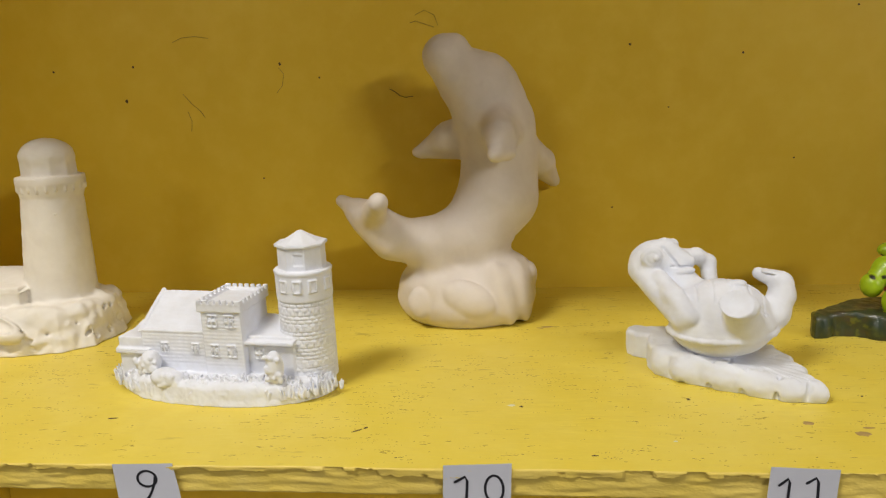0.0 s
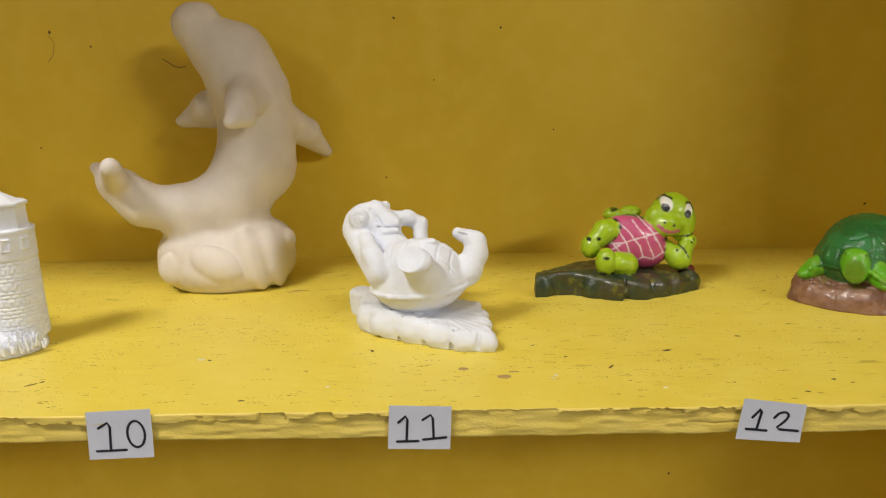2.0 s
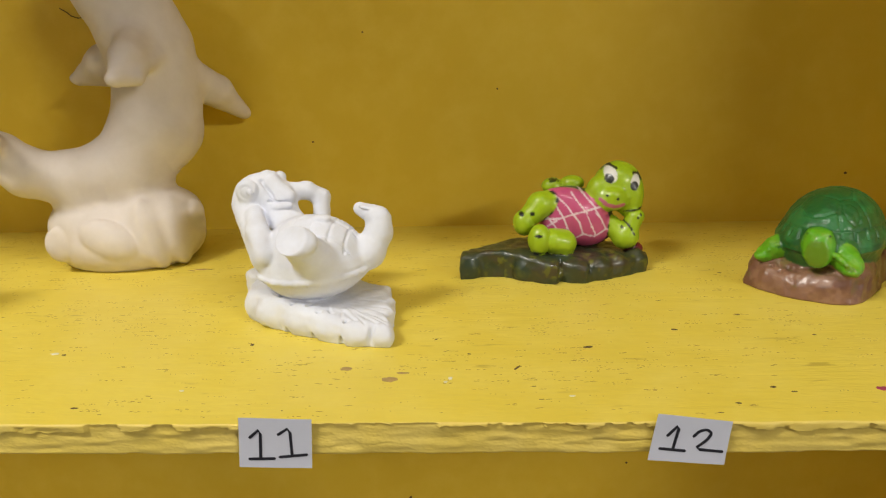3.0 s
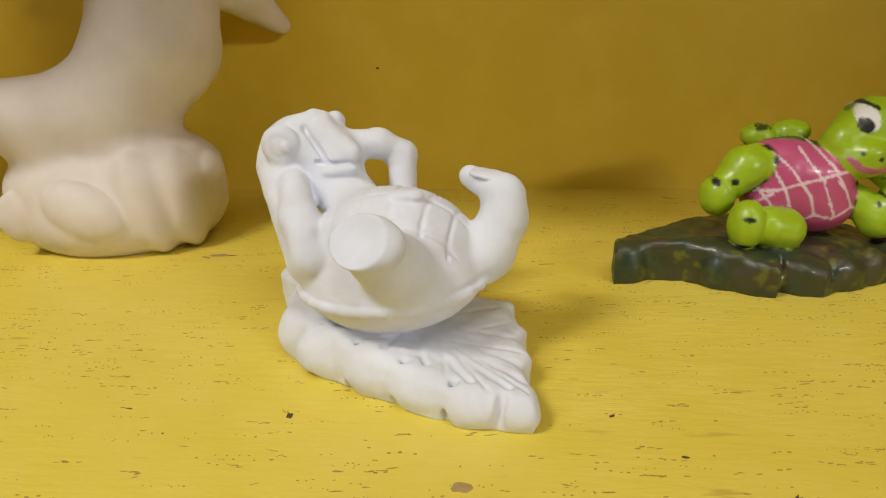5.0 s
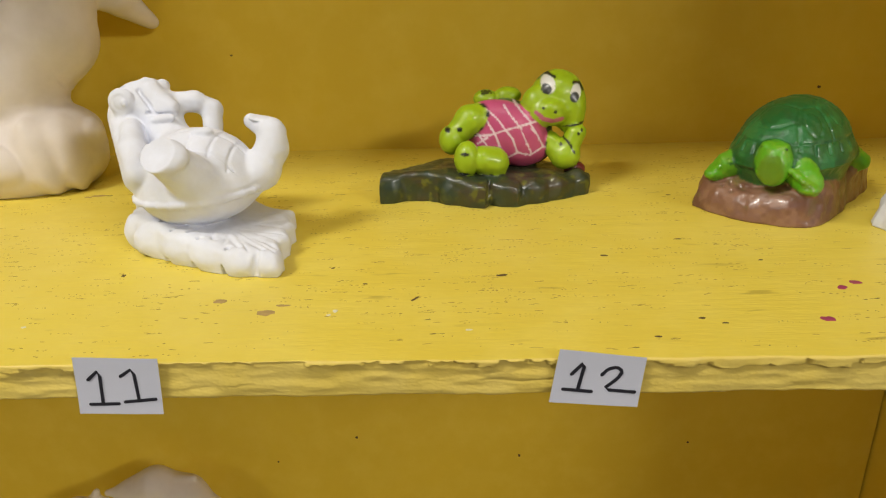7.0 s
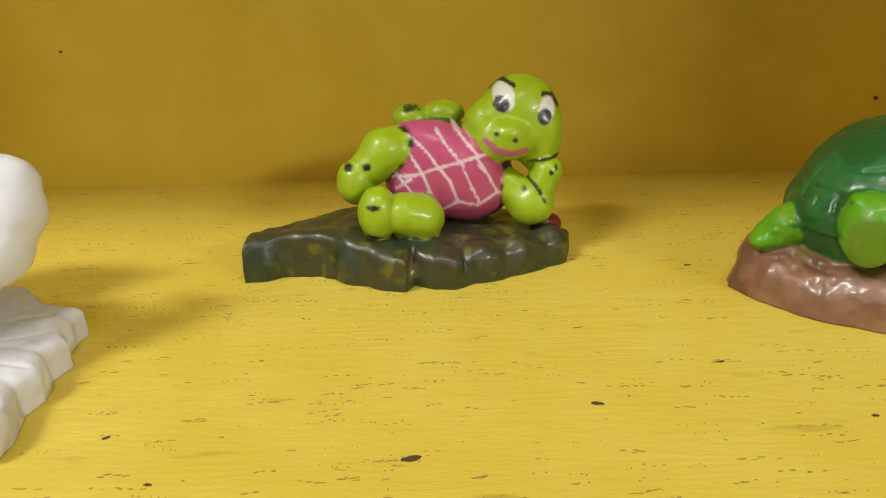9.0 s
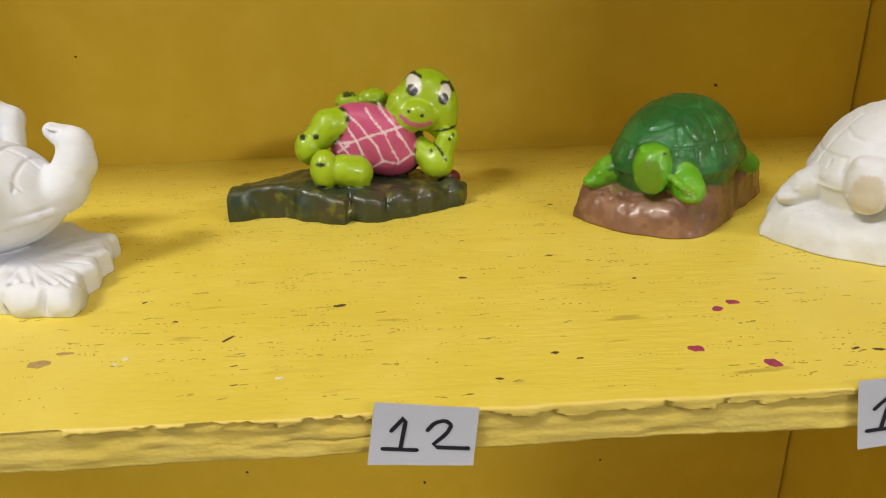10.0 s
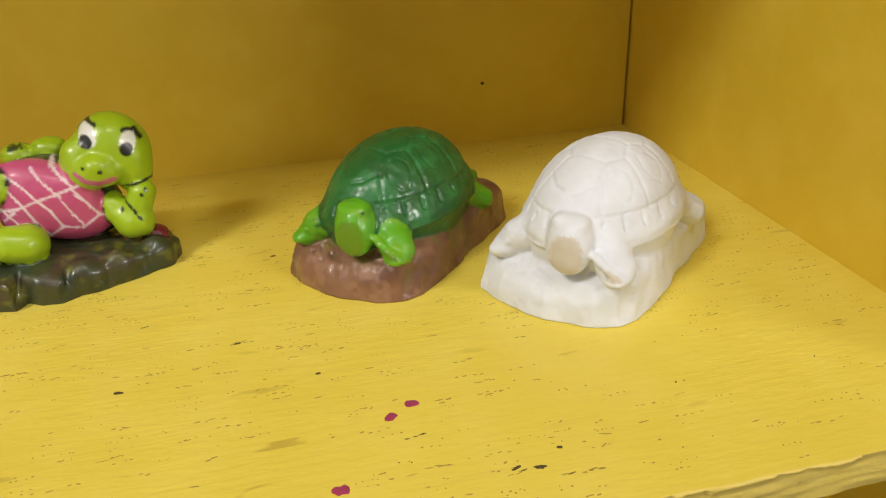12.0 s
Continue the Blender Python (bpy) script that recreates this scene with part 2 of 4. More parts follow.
class Clay:
    def __init__(self, lo, hi, h, colour=(0.8, 0.8, 0.8)):
        self.lo, self.h = np.array(lo, np.float32), h
        n = [int((b - a) / h) + 2 for a, b in zip(lo, hi)]
        self.axes = [(self.lo[k] + h * np.arange(n[k])).astype(np.float32) for k in range(3)]
        self.d = np.full(n, 50.0, np.float32)
        self.c = np.empty((*n, 3), np.float32)
        self.c[:] = colour

    def _cut(self, lo, hi):
        sl = []
        for k in range(3):
            a = max(0, int((lo[k] - self.lo[k]) / self.h))
            b = min(len(self.axes[k]), int((hi[k] - self.lo[k]) / self.h) + 2)
            sl.append(slice(a, max(a + 1, b)))
        X, Y, Z = (self.axes[k][sl[k]].reshape([-1 if j == k else 1 for j in range(3)]) for k in range(3))
        return tuple(sl), X, Y, Z

    def put(self, lo, hi, form, k=3.0, colour=None, seam=None, cut=False):
        """Blends a form in (or carves it out). k: width of the blend; seam: paint laid in the joint."""
        m = min(k, 4) + 1.5 * self.h + 1
        sl, X, Y, Z = self._cut([v - m for v in lo], [v + m for v in hi])
        new_d = form(X, Y, Z)
        old = self.d[sl].copy()
        if cut:
            new_d = -new_d
            w = np.clip(0.5 - 0.5 * (old - new_d) / k, 0, 1)
            self.d[sl] = old * (1 - w) + new_d * w + k * w * (1 - w)
            if colour is not None:
                self.c[sl] = np.where((w > 0.5)[..., None], np.array(colour, np.float32), self.c[sl])
            return
        w = np.clip(0.5 + 0.5 * (old - new_d) / k, 0, 1)
        self.d[sl] = old * (1 - w) + new_d * w - k * w * (1 - w)
        if colour is not None:
            was = self.c[sl]
            joint = (np.abs(was - np.array(colour, np.float32)).sum(-1) > 0.12) & (np.abs(old) < 6)
            e = np.clip(0.5 + (old - new_d) / (1.2 * self.h), 0, 1)[..., None]
            self.c[sl] = self.c[sl] * (1 - e) + np.array(colour, np.float32) * e
            if seam is not None:
                s = np.clip(1.3 - np.abs(old - new_d) / (1.3 * self.h), 0, 1) * (old < 6) * joint
                i = np.nonzero(s > 0)
                s[i] *= np.clip(0.75 + 1.6 * wobble(X[i[0], 0, 0], Y[0, i[1], 0], Z[0, 0, i[2]], 4.0), 0, 1)
                self.c[sl] = self.c[sl] * (1 - s[..., None]) + np.array(seam, np.float32) * s[..., None]

    def ell(self, c, r, k=3.0, rz=0.0, ry=0.0, rx=0.0, **kw):
        R = np.array(Euler((radians(rx), radians(ry), radians(rz))).to_matrix().transposed(), np.float32)
        big = max(r)

        def form(X, Y, Z):
            x, y, z = X - c[0], Y - c[1], Z - c[2]
            q = [(R[i, 0] * x + R[i, 1] * y + R[i, 2] * z) for i in range(3)]
            k0 = np.sqrt(sum((v / s) ** 2 for v, s in zip(q, r)))
            k1 = np.sqrt(sum((v / (s * s)) ** 2 for v, s in zip(q, r))) + 1e-6
            return k0 * (k0 - 1) / k1

        self.put([v - big for v in c], [v + big for v in c], form, k, **kw)

    def limb(self, a, b, ra, rb, k=3.0, **kw):
        a, b = np.array(a, np.float32), np.array(b, np.float32)
        ba = b - a
        r = max(ra, rb)

        def form(X, Y, Z):
            x, y, z = X - a[0], Y - a[1], Z - a[2]
            t = np.clip((x * ba[0] + y * ba[1] + z * ba[2]) / float(ba @ ba), 0, 1)
            return np.sqrt((x - t * ba[0]) ** 2 + (y - t * ba[1]) ** 2 + (z - t * ba[2]) ** 2) - (ra + t * (rb - ra))

        self.put(np.minimum(a, b) - r, np.maximum(a, b) + r, form, k, **kw)

    def chain(self, pts, k=6.0, **kw):
        for (*a, ra), (*b, rb) in zip(pts[:-1], pts[1:]):
            self.limb(a, b, ra, rb, k, **kw)

    def block(self, c, half, r=1.0, rz=0.0, k=0.8, slope=0.0, **kw):
        """A box with rounded edges; slope: its top rises towards the back by this much for each millimetre."""
        big = math.hypot(half[0], half[1])

        def form(X, Y, Z):
            x, y = turn_z(X - c[0], Y - c[1], rz)
            z = Z - c[2]
            q = [np.abs(x) - half[0] + r, np.abs(y) - half[1] + r, np.abs(z) - half[2] + r]
            out = np.sqrt(sum(np.maximum(v, 0) ** 2 for v in q)) + np.minimum(np.maximum(np.maximum(q[0], q[1]), q[2]), 0) - r
            if slope:
                out = np.maximum(out, (z - half[2] - slope * (y - half[1])) / math.hypot(1, slope))
            return out

        self.put((c[0] - big, c[1] - big, c[2] - half[2]), (c[0] + big, c[1] + big, c[2] + half[2]), form, k, **kw)

    def drum(self, c, r0, r1, z0, z1, sides=0, edge=1.0, k=0.8, relief=None, **kw):
        r = max(r0, r1)

        def form(X, Y, Z):
            x, y = X - c[0], Y - c[1]
            if sides:
                a = np.arctan2(y, x)
                s = 2 * math.pi / sides
                rad = np.sqrt(x * x + y * y) * np.cos(a - s * np.round(a / s))
            else:
                rad = np.sqrt(x * x + y * y)
            t = np.clip((Z - z0) / (z1 - z0), 0, 1)
            u = rad - (r0 + (r1 - r0) * t) + edge
            v = np.abs(Z - (z0 + z1) / 2) - (z1 - z0) / 2 + edge
            out = np.sqrt(np.maximum(u, 0) ** 2 + np.maximum(v, 0) ** 2) + np.minimum(np.maximum(u, v), 0) - edge
            if relief:
                out = out + relief(x, y, Z)
            return out

        self.put((c[0] - r, c[1] - r, z0), (c[0] + r, c[1] + r, z1), form, k, **kw)

    def slabform(self, outline, top, edge=5.0, k=3.0, rough=0.0, lump=8.0, taper=0.0, **kw):
        """A flat piece with that outline; top(x, y) is its height."""
        P = np.array(outline, np.float32)
        zmax = float(np.max(top(P[:, 0], P[:, 1]))) + 12

        def form(X, Y, Z):
            X2, Y2 = np.broadcast_arrays(X, Y)
            best, inside = np.full(X2.shape, 1e9, np.float32), np.zeros(X2.shape, bool)
            for (ax, ay), (bx, by) in zip(P, np.roll(P, -1, 0)):
                ex, ey = bx - ax, by - ay
                t = np.clip(((X2 - ax) * ex + (Y2 - ay) * ey) / (ex * ex + ey * ey), 0, 1)
                best = np.minimum(best, (X2 - ax - t * ex) ** 2 + (Y2 - ay - t * ey) ** 2)
                inside ^= ((ay > Y2) != (by > Y2)) & (X2 < ex * (Y2 - ay) / (ey if ey else 1e-6) + ax)
            d2 = np.where(inside, -np.sqrt(best), np.sqrt(best))
            u = d2 + edge + taper * Z
            v = Z - top(X, Y) + edge
            out = np.sqrt(np.maximum(u, 0) ** 2 + np.maximum(v, 0) ** 2) + np.minimum(np.maximum(u, v), 0) - edge
            if rough:
                i = np.nonzero(np.abs(out) < 3 * rough + 2)
                x, y, z = X[i[0], 0, 0], Y[0, i[1], 0], Z[0, 0, i[2]]
                out[i] += rough * wobble(x, y, z, lump) + 0.5 * rough * wobble(x + 31, y, z, lump * 0.45)
            return out

        lo, hi = P.min(0), P.max(0)
        self.put((*lo, -4), (*hi, zmax), form, k, **kw)

    def stroke(self, pts, r, colour, y0=-1e9, y1=1e9, where=None):
        """A painted line through (x, z) points on what faces the front, between the depths y0 and y1."""
        for (ax, az), (bx, bz) in zip(pts[:-1], pts[1:]):
            lo = (min(ax, bx) - r - 2, max(y0, -9e3), min(az, bz) - r - 2)
            hi = (max(ax, bx) + r + 2, min(y1, 9e3), max(az, bz) + r + 2)
            sl, X, Y, Z = self._cut(lo, hi)
            ex, ez = bx - ax, bz - az
            t = np.clip(((X - ax) * ex + (Z - az) * ez) / (ex * ex + ez * ez + 1e-6), 0, 1)
            d = np.sqrt((X - ax - t * ex) ** 2 + (Z - az - t * ez) ** 2) - r - 0.25 * wobble(X, 0 * X[:, :1, :1], Z, 3.0)
            w = np.clip(0.5 - d / (0.9 * self.h), 0, 1)[..., None] * np.ones((1, Y.shape[1], 1, 1), np.float32)
            self.c[sl] = self.c[sl] * (1 - w) + np.array(colour, np.float32) * w

    def dab(self, c, rx, rz, colour, y0, y1, lean=0.0):
        """A painted oval on what faces the front."""
        r = max(rx, rz) + 2
        sl, X, Y, Z = self._cut((c[0] - r, y0, c[1] - r), (c[0] + r, y1, c[1] + r))
        u, v = turn_z(X - c[0], Z - c[1], lean)
        d = (np.sqrt((u / rx) ** 2 + (v / rz) ** 2) - 1) * min(rx, rz)
        w = np.clip(0.5 - d / (0.9 * self.h), 0, 1)[..., None] * np.ones((1, Y.shape[1], 1, 1), np.float32)
        self.c[sl] = self.c[sl] * (1 - w) + np.array(colour, np.float32) * w

    def mottle(self, colour, size, amount, where=None, edge=0.15, level=0.25):
        """Dabs of another paint in patches; where(c) picks the paint that they lie on."""
        i = np.nonzero(np.abs(self.d) < 3 * self.h)
        x, y, z = (self.axes[k][i[k]] for k in range(3))
        n = wobble(x, y, z, size) + 0.5 * wobble(x + 9, y, z, size * 0.4)
        w = np.clip((n - level) / edge, 0, 1) * amount
        if where is not None:
            w = w * where(self.c[i], x)
        self.c[i] += (np.array(colour, np.float32) - self.c[i]) * w[..., None]

    def roughen(self, amount, size):
        near = np.abs(self.d) < 3
        idx = np.nonzero(near)
        self.d[idx] += amount * wobble(self.axes[0][idx[0]], self.axes[1][idx[1]], self.axes[2][idx[2]], size)

    def cast(self, name, origin, material, foot=0.0):
        """Cuts the form flat at its foot and makes one smooth mesh of it."""
        d = np.maximum(self.d, (foot - self.axes[2]).reshape(1, 1, -1))
        neg = d < 0
        n = d.shape
        cell = np.zeros([v - 1 for v in n], np.uint8)
        corners = [(a, b, c) for a in (0, 1) for b in (0, 1) for c in (0, 1)]
        for a, b, c in corners:
            cell += neg[a:n[0] - 1 + a, b:n[1] - 1 + b, c:n[2] - 1 + c]
        idx = np.nonzero((cell > 0) & (cell < 8))
        number = np.full(cell.shape, -1, np.int32)
        number[idx] = np.arange(len(idx[0]))
        total, count = np.zeros((len(idx[0]), 3), np.float32), np.zeros(len(idx[0]), np.float32)
        for a, b, c in corners:
            for k in range(3):
                if (a, b, c)[k]:
                    continue
                o2 = [a, b, c]
                o2[k] = 1
                v0 = d[idx[0] + a, idx[1] + b, idx[2] + c]
                v1 = d[idx[0] + o2[0], idx[1] + o2[1], idx[2] + o2[2]]
                hit = (v0 < 0) != (v1 < 0)
                t = np.where(hit, v0 / np.where(hit, v0 - v1, 1), 0)
                p = np.stack([np.full_like(t, a), np.full_like(t, b), np.full_like(t, c)], 1)
                p[:, k] += t
                total += p * hit[:, None]
                count += hit
        local = total / count[:, None]
        at = np.stack(idx, 1)
        where = self.lo + self.h * (at + local)
        tint = self.c[tuple(np.minimum(at + np.round(local).astype(int), np.array(n) - 1).T)]
        faces = []
        for k in range(3):
            i, j = (k + 1) % 3, (k + 2) % 3
            s0, s1 = [slice(1, -1)] * 3, [slice(1, -1)] * 3
            s0[k], s1[k] = slice(0, -1), slice(1, None)
            e0, e1 = neg[tuple(s0)], neg[tuple(s1)]
            q = np.array(np.nonzero(e0 != e1))
            inner = e0[tuple(q)]
            q[i] += 1
            q[j] += 1
            four = []
            for di, dj in ((-1, -1), (0, -1), (0, 0), (-1, 0)):
                p = q.copy()
                p[i] += di
                p[j] += dj
                four.append(number[tuple(p)])
            f = np.stack(four, 1)
            f[~inner] = f[~inner][:, ::-1]
            faces.append(f)
        faces = np.concatenate(faces)
        me = bpy.data.meshes.new(name)
        me.from_pydata(((where - np.array(origin, np.float32)) * 0.001).tolist(), [], faces.tolist())
        me.polygons.foreach_set("use_smooth", np.ones(len(faces), bool))
        attr = me.color_attributes.new("paint", "FLOAT_COLOR", "POINT")
        attr.data.foreach_set("color", np.c_[tint, np.ones(len(tint))].astype(np.float32).ravel())
        me.materials.append(material)
        ob = new(name, me)
        ob.location = [v * 0.001 for v in origin]
        return ob


def painted(name, rough, coat, grain, relief, speck=0.0):
    """A figurine's surface: its own paint with grain, fine relief and a sheen."""
    m, nt, bs = nodes_of(name)
    at = nt.nodes.new("ShaderNodeAttribute")
    at.attribute_name = "paint"
    co = nt.nodes.new("ShaderNodeTexCoord").outputs["Object"]
    f = noise_node(nt, co, grain, 5)
    tone = ramp(nt, f, [(0.3, (0.91, 0.90, 0.88)), (0.65, (1, 1, 1))])
    c = mixc(nt, 1.0, at.outputs["Color"], tone, "MULTIPLY")
    if speck:
        dots = ramp(nt, noise_node(nt, co, 420, 2), [(0.74, (0, 0, 0)), (0.78, (speck, speck, speck))])
        c = mixc(nt, dots, c, (0.45, 0.40, 0.32))
    nt.links.new(c, bs.inputs["Base Color"])
    r = ramp(nt, noise_node(nt, co, 120, 3), [(0.3, (rough * 0.8,) * 3), (0.7, (min(1, rough * 1.25),) * 3)])
    nt.links.new(r, bs.inputs["Roughness"])
    bs.inputs["Coat Weight"].default_value = coat
    bs.inputs["Coat Roughness"].default_value = 0.12
    bump(nt, bs, noise_node(nt, co, 700, 4), relief, 0.0004)
    return m


M_PLASTER = painted("white_plaster", 0.85, 0.0, 60, 0.25, 0.25)
M_BISQUE = painted("cream_bisque", 0.75, 0.0, 35, 0.15, 0.15)
M_GLAZE = painted("glossy_acrylic_paint", 0.36, 0.22, 90, 0.30)

WHITE = (0.77, 0.79, 0.87)
CREAM = (0.72, 0.65, 0.595)


def dolphin():
    c = Clay((-160, 222, -3), (122, 444, 325), 1.4, CREAM)
    # rock foot with bosses and folds
    c.ell((-4, 330, 26), (79, 63, 42), 4)
    c.ell((-28, 325, 44), (50, 50, 31), 10)
    c.ell((30, 330, 46), (44, 50, 32), 10)
    c.ell((38, 292, 36), (13, 18, 36), 7, ry=-14)
    c.ell((57, 306, 34), (12, 18, 34), 7, ry=-10)
    c.ell((-50, 280, 30), (15, 9, 18), 1.5)
    c.ell((2, 277, 34), (31, 14, 20), 1.5, ry=22)
    c.ell((67, 330, 48), (10, 18, 15), 2)
    # arched body
    c.chain([(-110, 288, 128, 13), (-80, 296, 100, 21), (-38, 314, 88, 28), (6, 332, 96, 37), (34, 348, 136, 42), (37, 357, 178, 40),
             (33, 357, 216, 40), (21, 355, 246, 38), (8, 352, 264, 33)], 16)
    c.ell((24, 354, 262), (31, 31, 31), 8)
    # blunt beak, creased away from the brow
    c.limb((-3, 350, 268), (-19, 347, 289), 29, 25, 10)
    c.ell((-19, 346, 292), (25, 23, 22), 6)
    c.ell((-8, 346, 298), (13, 19, 16), 5)
    c.limb((10, 316, 316), (20, 310, 264), 7.5, 3.0, 3, cut=True)
    c.limb((14, 352, 322), (17, 340, 298), 9, 3, 5, cut=True)
    c.limb((-38, 328, 274), (-8, 318, 268), 0.9, 1.2, 2.5, cut=True)
    c.ell((22, 318, 258), (4, 3, 5), 3)
    # flukes
    c.limb((-102, 290, 122), (-84, 241, 148), 16, 10, 12)
    c.limb((-104, 296, 122), (-140, 322, 138), 16, 7, 12)
    c.limb((-92, 296, 110), (-118, 304, 128), 20, 13, 10)
    # flippers and back fin
    c.chain([(14, 366, 210, 25), (-22, 370, 200, 19), (-61, 378, 185, 5)], 6)
    c.limb((0, 366, 186), (-56, 378, 183), 10, 5, 5)
    c.chain([(36, 322, 220, 19), (37, 298, 208, 16), (33, 273, 190, 6)], 6)
    c.limb((46, 290, 190), (32, 272, 188), 9, 5, 5)
    c.chain([(50, 322, 208, 12), (44, 298, 198, 10), (35, 275, 189, 6)], 6)
    c.chain([(66, 372, 184, 20), (86, 396, 168, 15), (103, 428, 140, 6)], 6)
    c.limb((74, 384, 168), (100, 424, 142), 12, 7, 5)
    c.roughen(0.35, 9)
    c.mottle((0.66, 0.58, 0.48), 40, 0.35, level=0.1, edge=0.5)
    ob = c.cast("dolphin_figurine", (0, 330, 0), M_BISQUE)
    ob.location.y += 0.006
    return tagged(ob, "cream unpainted bisque dolphin arching over a bossed rock foot", "figurine")


def leaf_height(z0, z1, x0, x1):
    return lambda x, y: z0 + (z1 - z0) * np.clip((x - x0) / (x1 - x0), 0, 1)


def resting_turtle():
    """White plaster turtle on its back on a thick leaf."""
    c = Clay((145, 90, -3), (315, 248, 128), 0.85, WHITE)
    outline = [(157, 214), (163, 205), (174, 199), (171, 182), (174, 164), (188, 150), (203, 140), (222, 128), (243, 117), (262, 108), (280, 105),
               (296, 104), (298, 116), (293, 132), (296, 142), (291, 155), (295, 168), (286, 180), (288, 196), (270, 200), (255, 214), (232, 216),
               (205, 226), (185, 224), (172, 229), (160, 226)]
    top = leaf_height(25, 15, 190, 300)
    c.slabform(outline, top, 5, 3, 0.7, 11)
    for x, y, r in ((186, 166, 11), (201, 150, 12), (224, 137, 12), (248, 125, 12), (270, 115, 11), (288, 113, 10), (285, 150, 8), (280, 180, 8)):
        z = float(top(np.float32(x), 0)) / 2
        c.ell((x - 1, y - 2.0 if y < 168 else y, z * 0.9), (r + 3.5, r - 1, z * 1.1), 4.5, rz=-32 if y < 140 else 0)
    for x, y in ((194, 145), (214, 133), (237, 121), (260, 110), (281, 103), (301, 136)):
        c.limb((x - 1, y - 2, -2), (x + 4, y + 5, 22), 2.2, 1.4, 3, cut=True)
    for ex, ey in ((286, 112), (270, 114), (250, 124), (292, 132), (292, 156), (230, 134), (294, 118), (206, 150), (278, 186)):
        q = (238 + 0.4 * (ex - 238), 160 + 0.4 * (ey - 160), float(top(np.float32(240), 0)) + 0.6)
        c.limb(q, (ex, ey, float(top(np.float32(ex), 0)) + 0.5), 0.9, 1.5, 2.0, cut=True)
    for ex, ey in ((278, 108), (260, 112), (294, 110), (240, 124), (294, 142), (288, 172), (216, 140)):
        c.limb((255, 148, 19.6), (ex, ey, float(top(np.float32(ex), 0)) + 0.6), 0.5, 0.8, 1.2, cut=True)
    # shell bowl, rim and belly
    c.ell((231, 166, 46), (44, 39, 27), 3, ry=-4)
    c.ell((231, 166, 47), (44.5, 39, 6), 2, ry=-5)
    for n in range(16):
        p = [(231 + 45 * math.cos(a), 166 + 39.5 * math.sin(a), 43 + 2.5 * math.cos(a)) for a in (math.pi * (0.95 + n / 14), math.pi * (0.95 + (n + 1) / 14))]
        c.limb(p[0], p[1], 2.3, 2.3, 1.2)
    c.ell((231, 167, 54), (41, 34, 32), 2)
    for z in (41.5,):
        for n in range(14):
            a0, a1 = (math.pi * (1.0 + n / 14) for n in (n, n + 1))
            p = [(231 + 44 * math.cos(a), 166 + 39 * math.sin(a), z - 2.5 + 0.05 * 45 * math.cos(a)) for a in (a0, a1)]
            c.limb(p[0], p[1], 0.9, 0.9, 1.2, cut=True)

    def belly(u, v):
        return (231 + u, 167 + v, 54 + 32 * max(0.0, 1 - (u / 41) ** 2 - (v / 34) ** 2) ** 0.5 + 0.2)

    for a, b in (((-16, -6), (40, -4)), ((2, -26), (6, 22)), ((16, -28), (22, 20)), ((28, -24), (33, 12)), ((-14, -24), (-8, 20)), ((-26, -18), (-22, 16)),
                 ((-10, -27), (34, -20))):
        pts = [belly(a[0] + (b[0] - a[0]) * n / 6, a[1] + (b[1] - a[1]) * n / 6) for n in range(7)]
        for p, q in zip(pts[:-1], pts[1:]):
            c.limb(p, q, 0.8, 0.8, 1.2, cut=True)
    c.ell((240, 160, 85), (8, 5, 3), 2)
    # neck and head
    c.limb((190, 206, 90), (212, 186, 66), 14, 15, 7)
    c.ell((181, 207, 95), (24, 18, 18.5), 4, ry=-10)
    c.ell((198, 200, 90), (14, 13, 13), 4)
    c.chain([(178, 202, 108, 5), (188, 205, 111, 4.5), (192, 206, 112, 3)], 3)
    c.limb((186, 196, 108), (196, 190, 94), 2.0, 1.5, 2, cut=True)
    c.limb((192, 202, 105), (208, 194, 96), 8, 5.5, 2.5)
    c.ell((197, 211, 109), (5, 5, 5), 2)
    c.limb((192, 189, 93), (213, 189, 91.5), 1.4, 1.2, 1.2, cut=True)
    c.ell((203, 187, 89), (9, 4, 3.2), 1.0, ry=-8)
    c.ell((202, 191, 82), (9, 6, 5), 3)
    c.ell((174, 191, 101), (10, 5, 10), 1)
    c.ell((174, 185.8, 101), (7.8, 2.4, 7.6), 0.6, cut=True)
    c.ell((174.5, 189, 101), (6.2, 2.9, 6.0), 0.4)
    c.ell((177.5, 186.4, 101), (2.4, 1.8, 2.8), 0.4)
    # arms behind the head
    c.limb((168, 203, 86), (194, 152, 55), 12, 10, 5)
    c.chain([(181, 183, 84, 7), (188, 163, 73, 9), (198, 147, 59, 9)], 3)
    c.chain([(203, 206, 97, 8.5), (219, 211, 97, 7), (230, 214, 90, 7), (231, 205, 68, 7.5)], 4)
    # legs
    c.limb((243, 146, 48), (231, 121, 74), 19, 12.5, 3)
    c.ell((229, 117, 79), (16.5, 8, 12.5), 1.5, rx=-42, ry=8)
    c.ell((229 - 0.33 * 58, 114.5 - 0.70 * 58, 80.5 + 0.63 * 58), (59, 59, 59), 0.6, cut=True)
    c.chain([(260, 166, 48, 14), (275, 168, 55, 13), (283, 174, 69, 11), (284, 177, 80, 9.5)], 4)
    c.limb((280, 178, 82), (267, 187, 86), 8, 5.5, 4)
    c.ell((276, 180, 89), (9, 7, 2), 1, ry=8)
    c.roughen(0.25, 4)
    ob = c.cast("resting_turtle_figurine", (230, 165, 0), M_PLASTER)
    return tagged(ob, "white unpainted plaster turtle lying on its back on a leaf", "figurine")


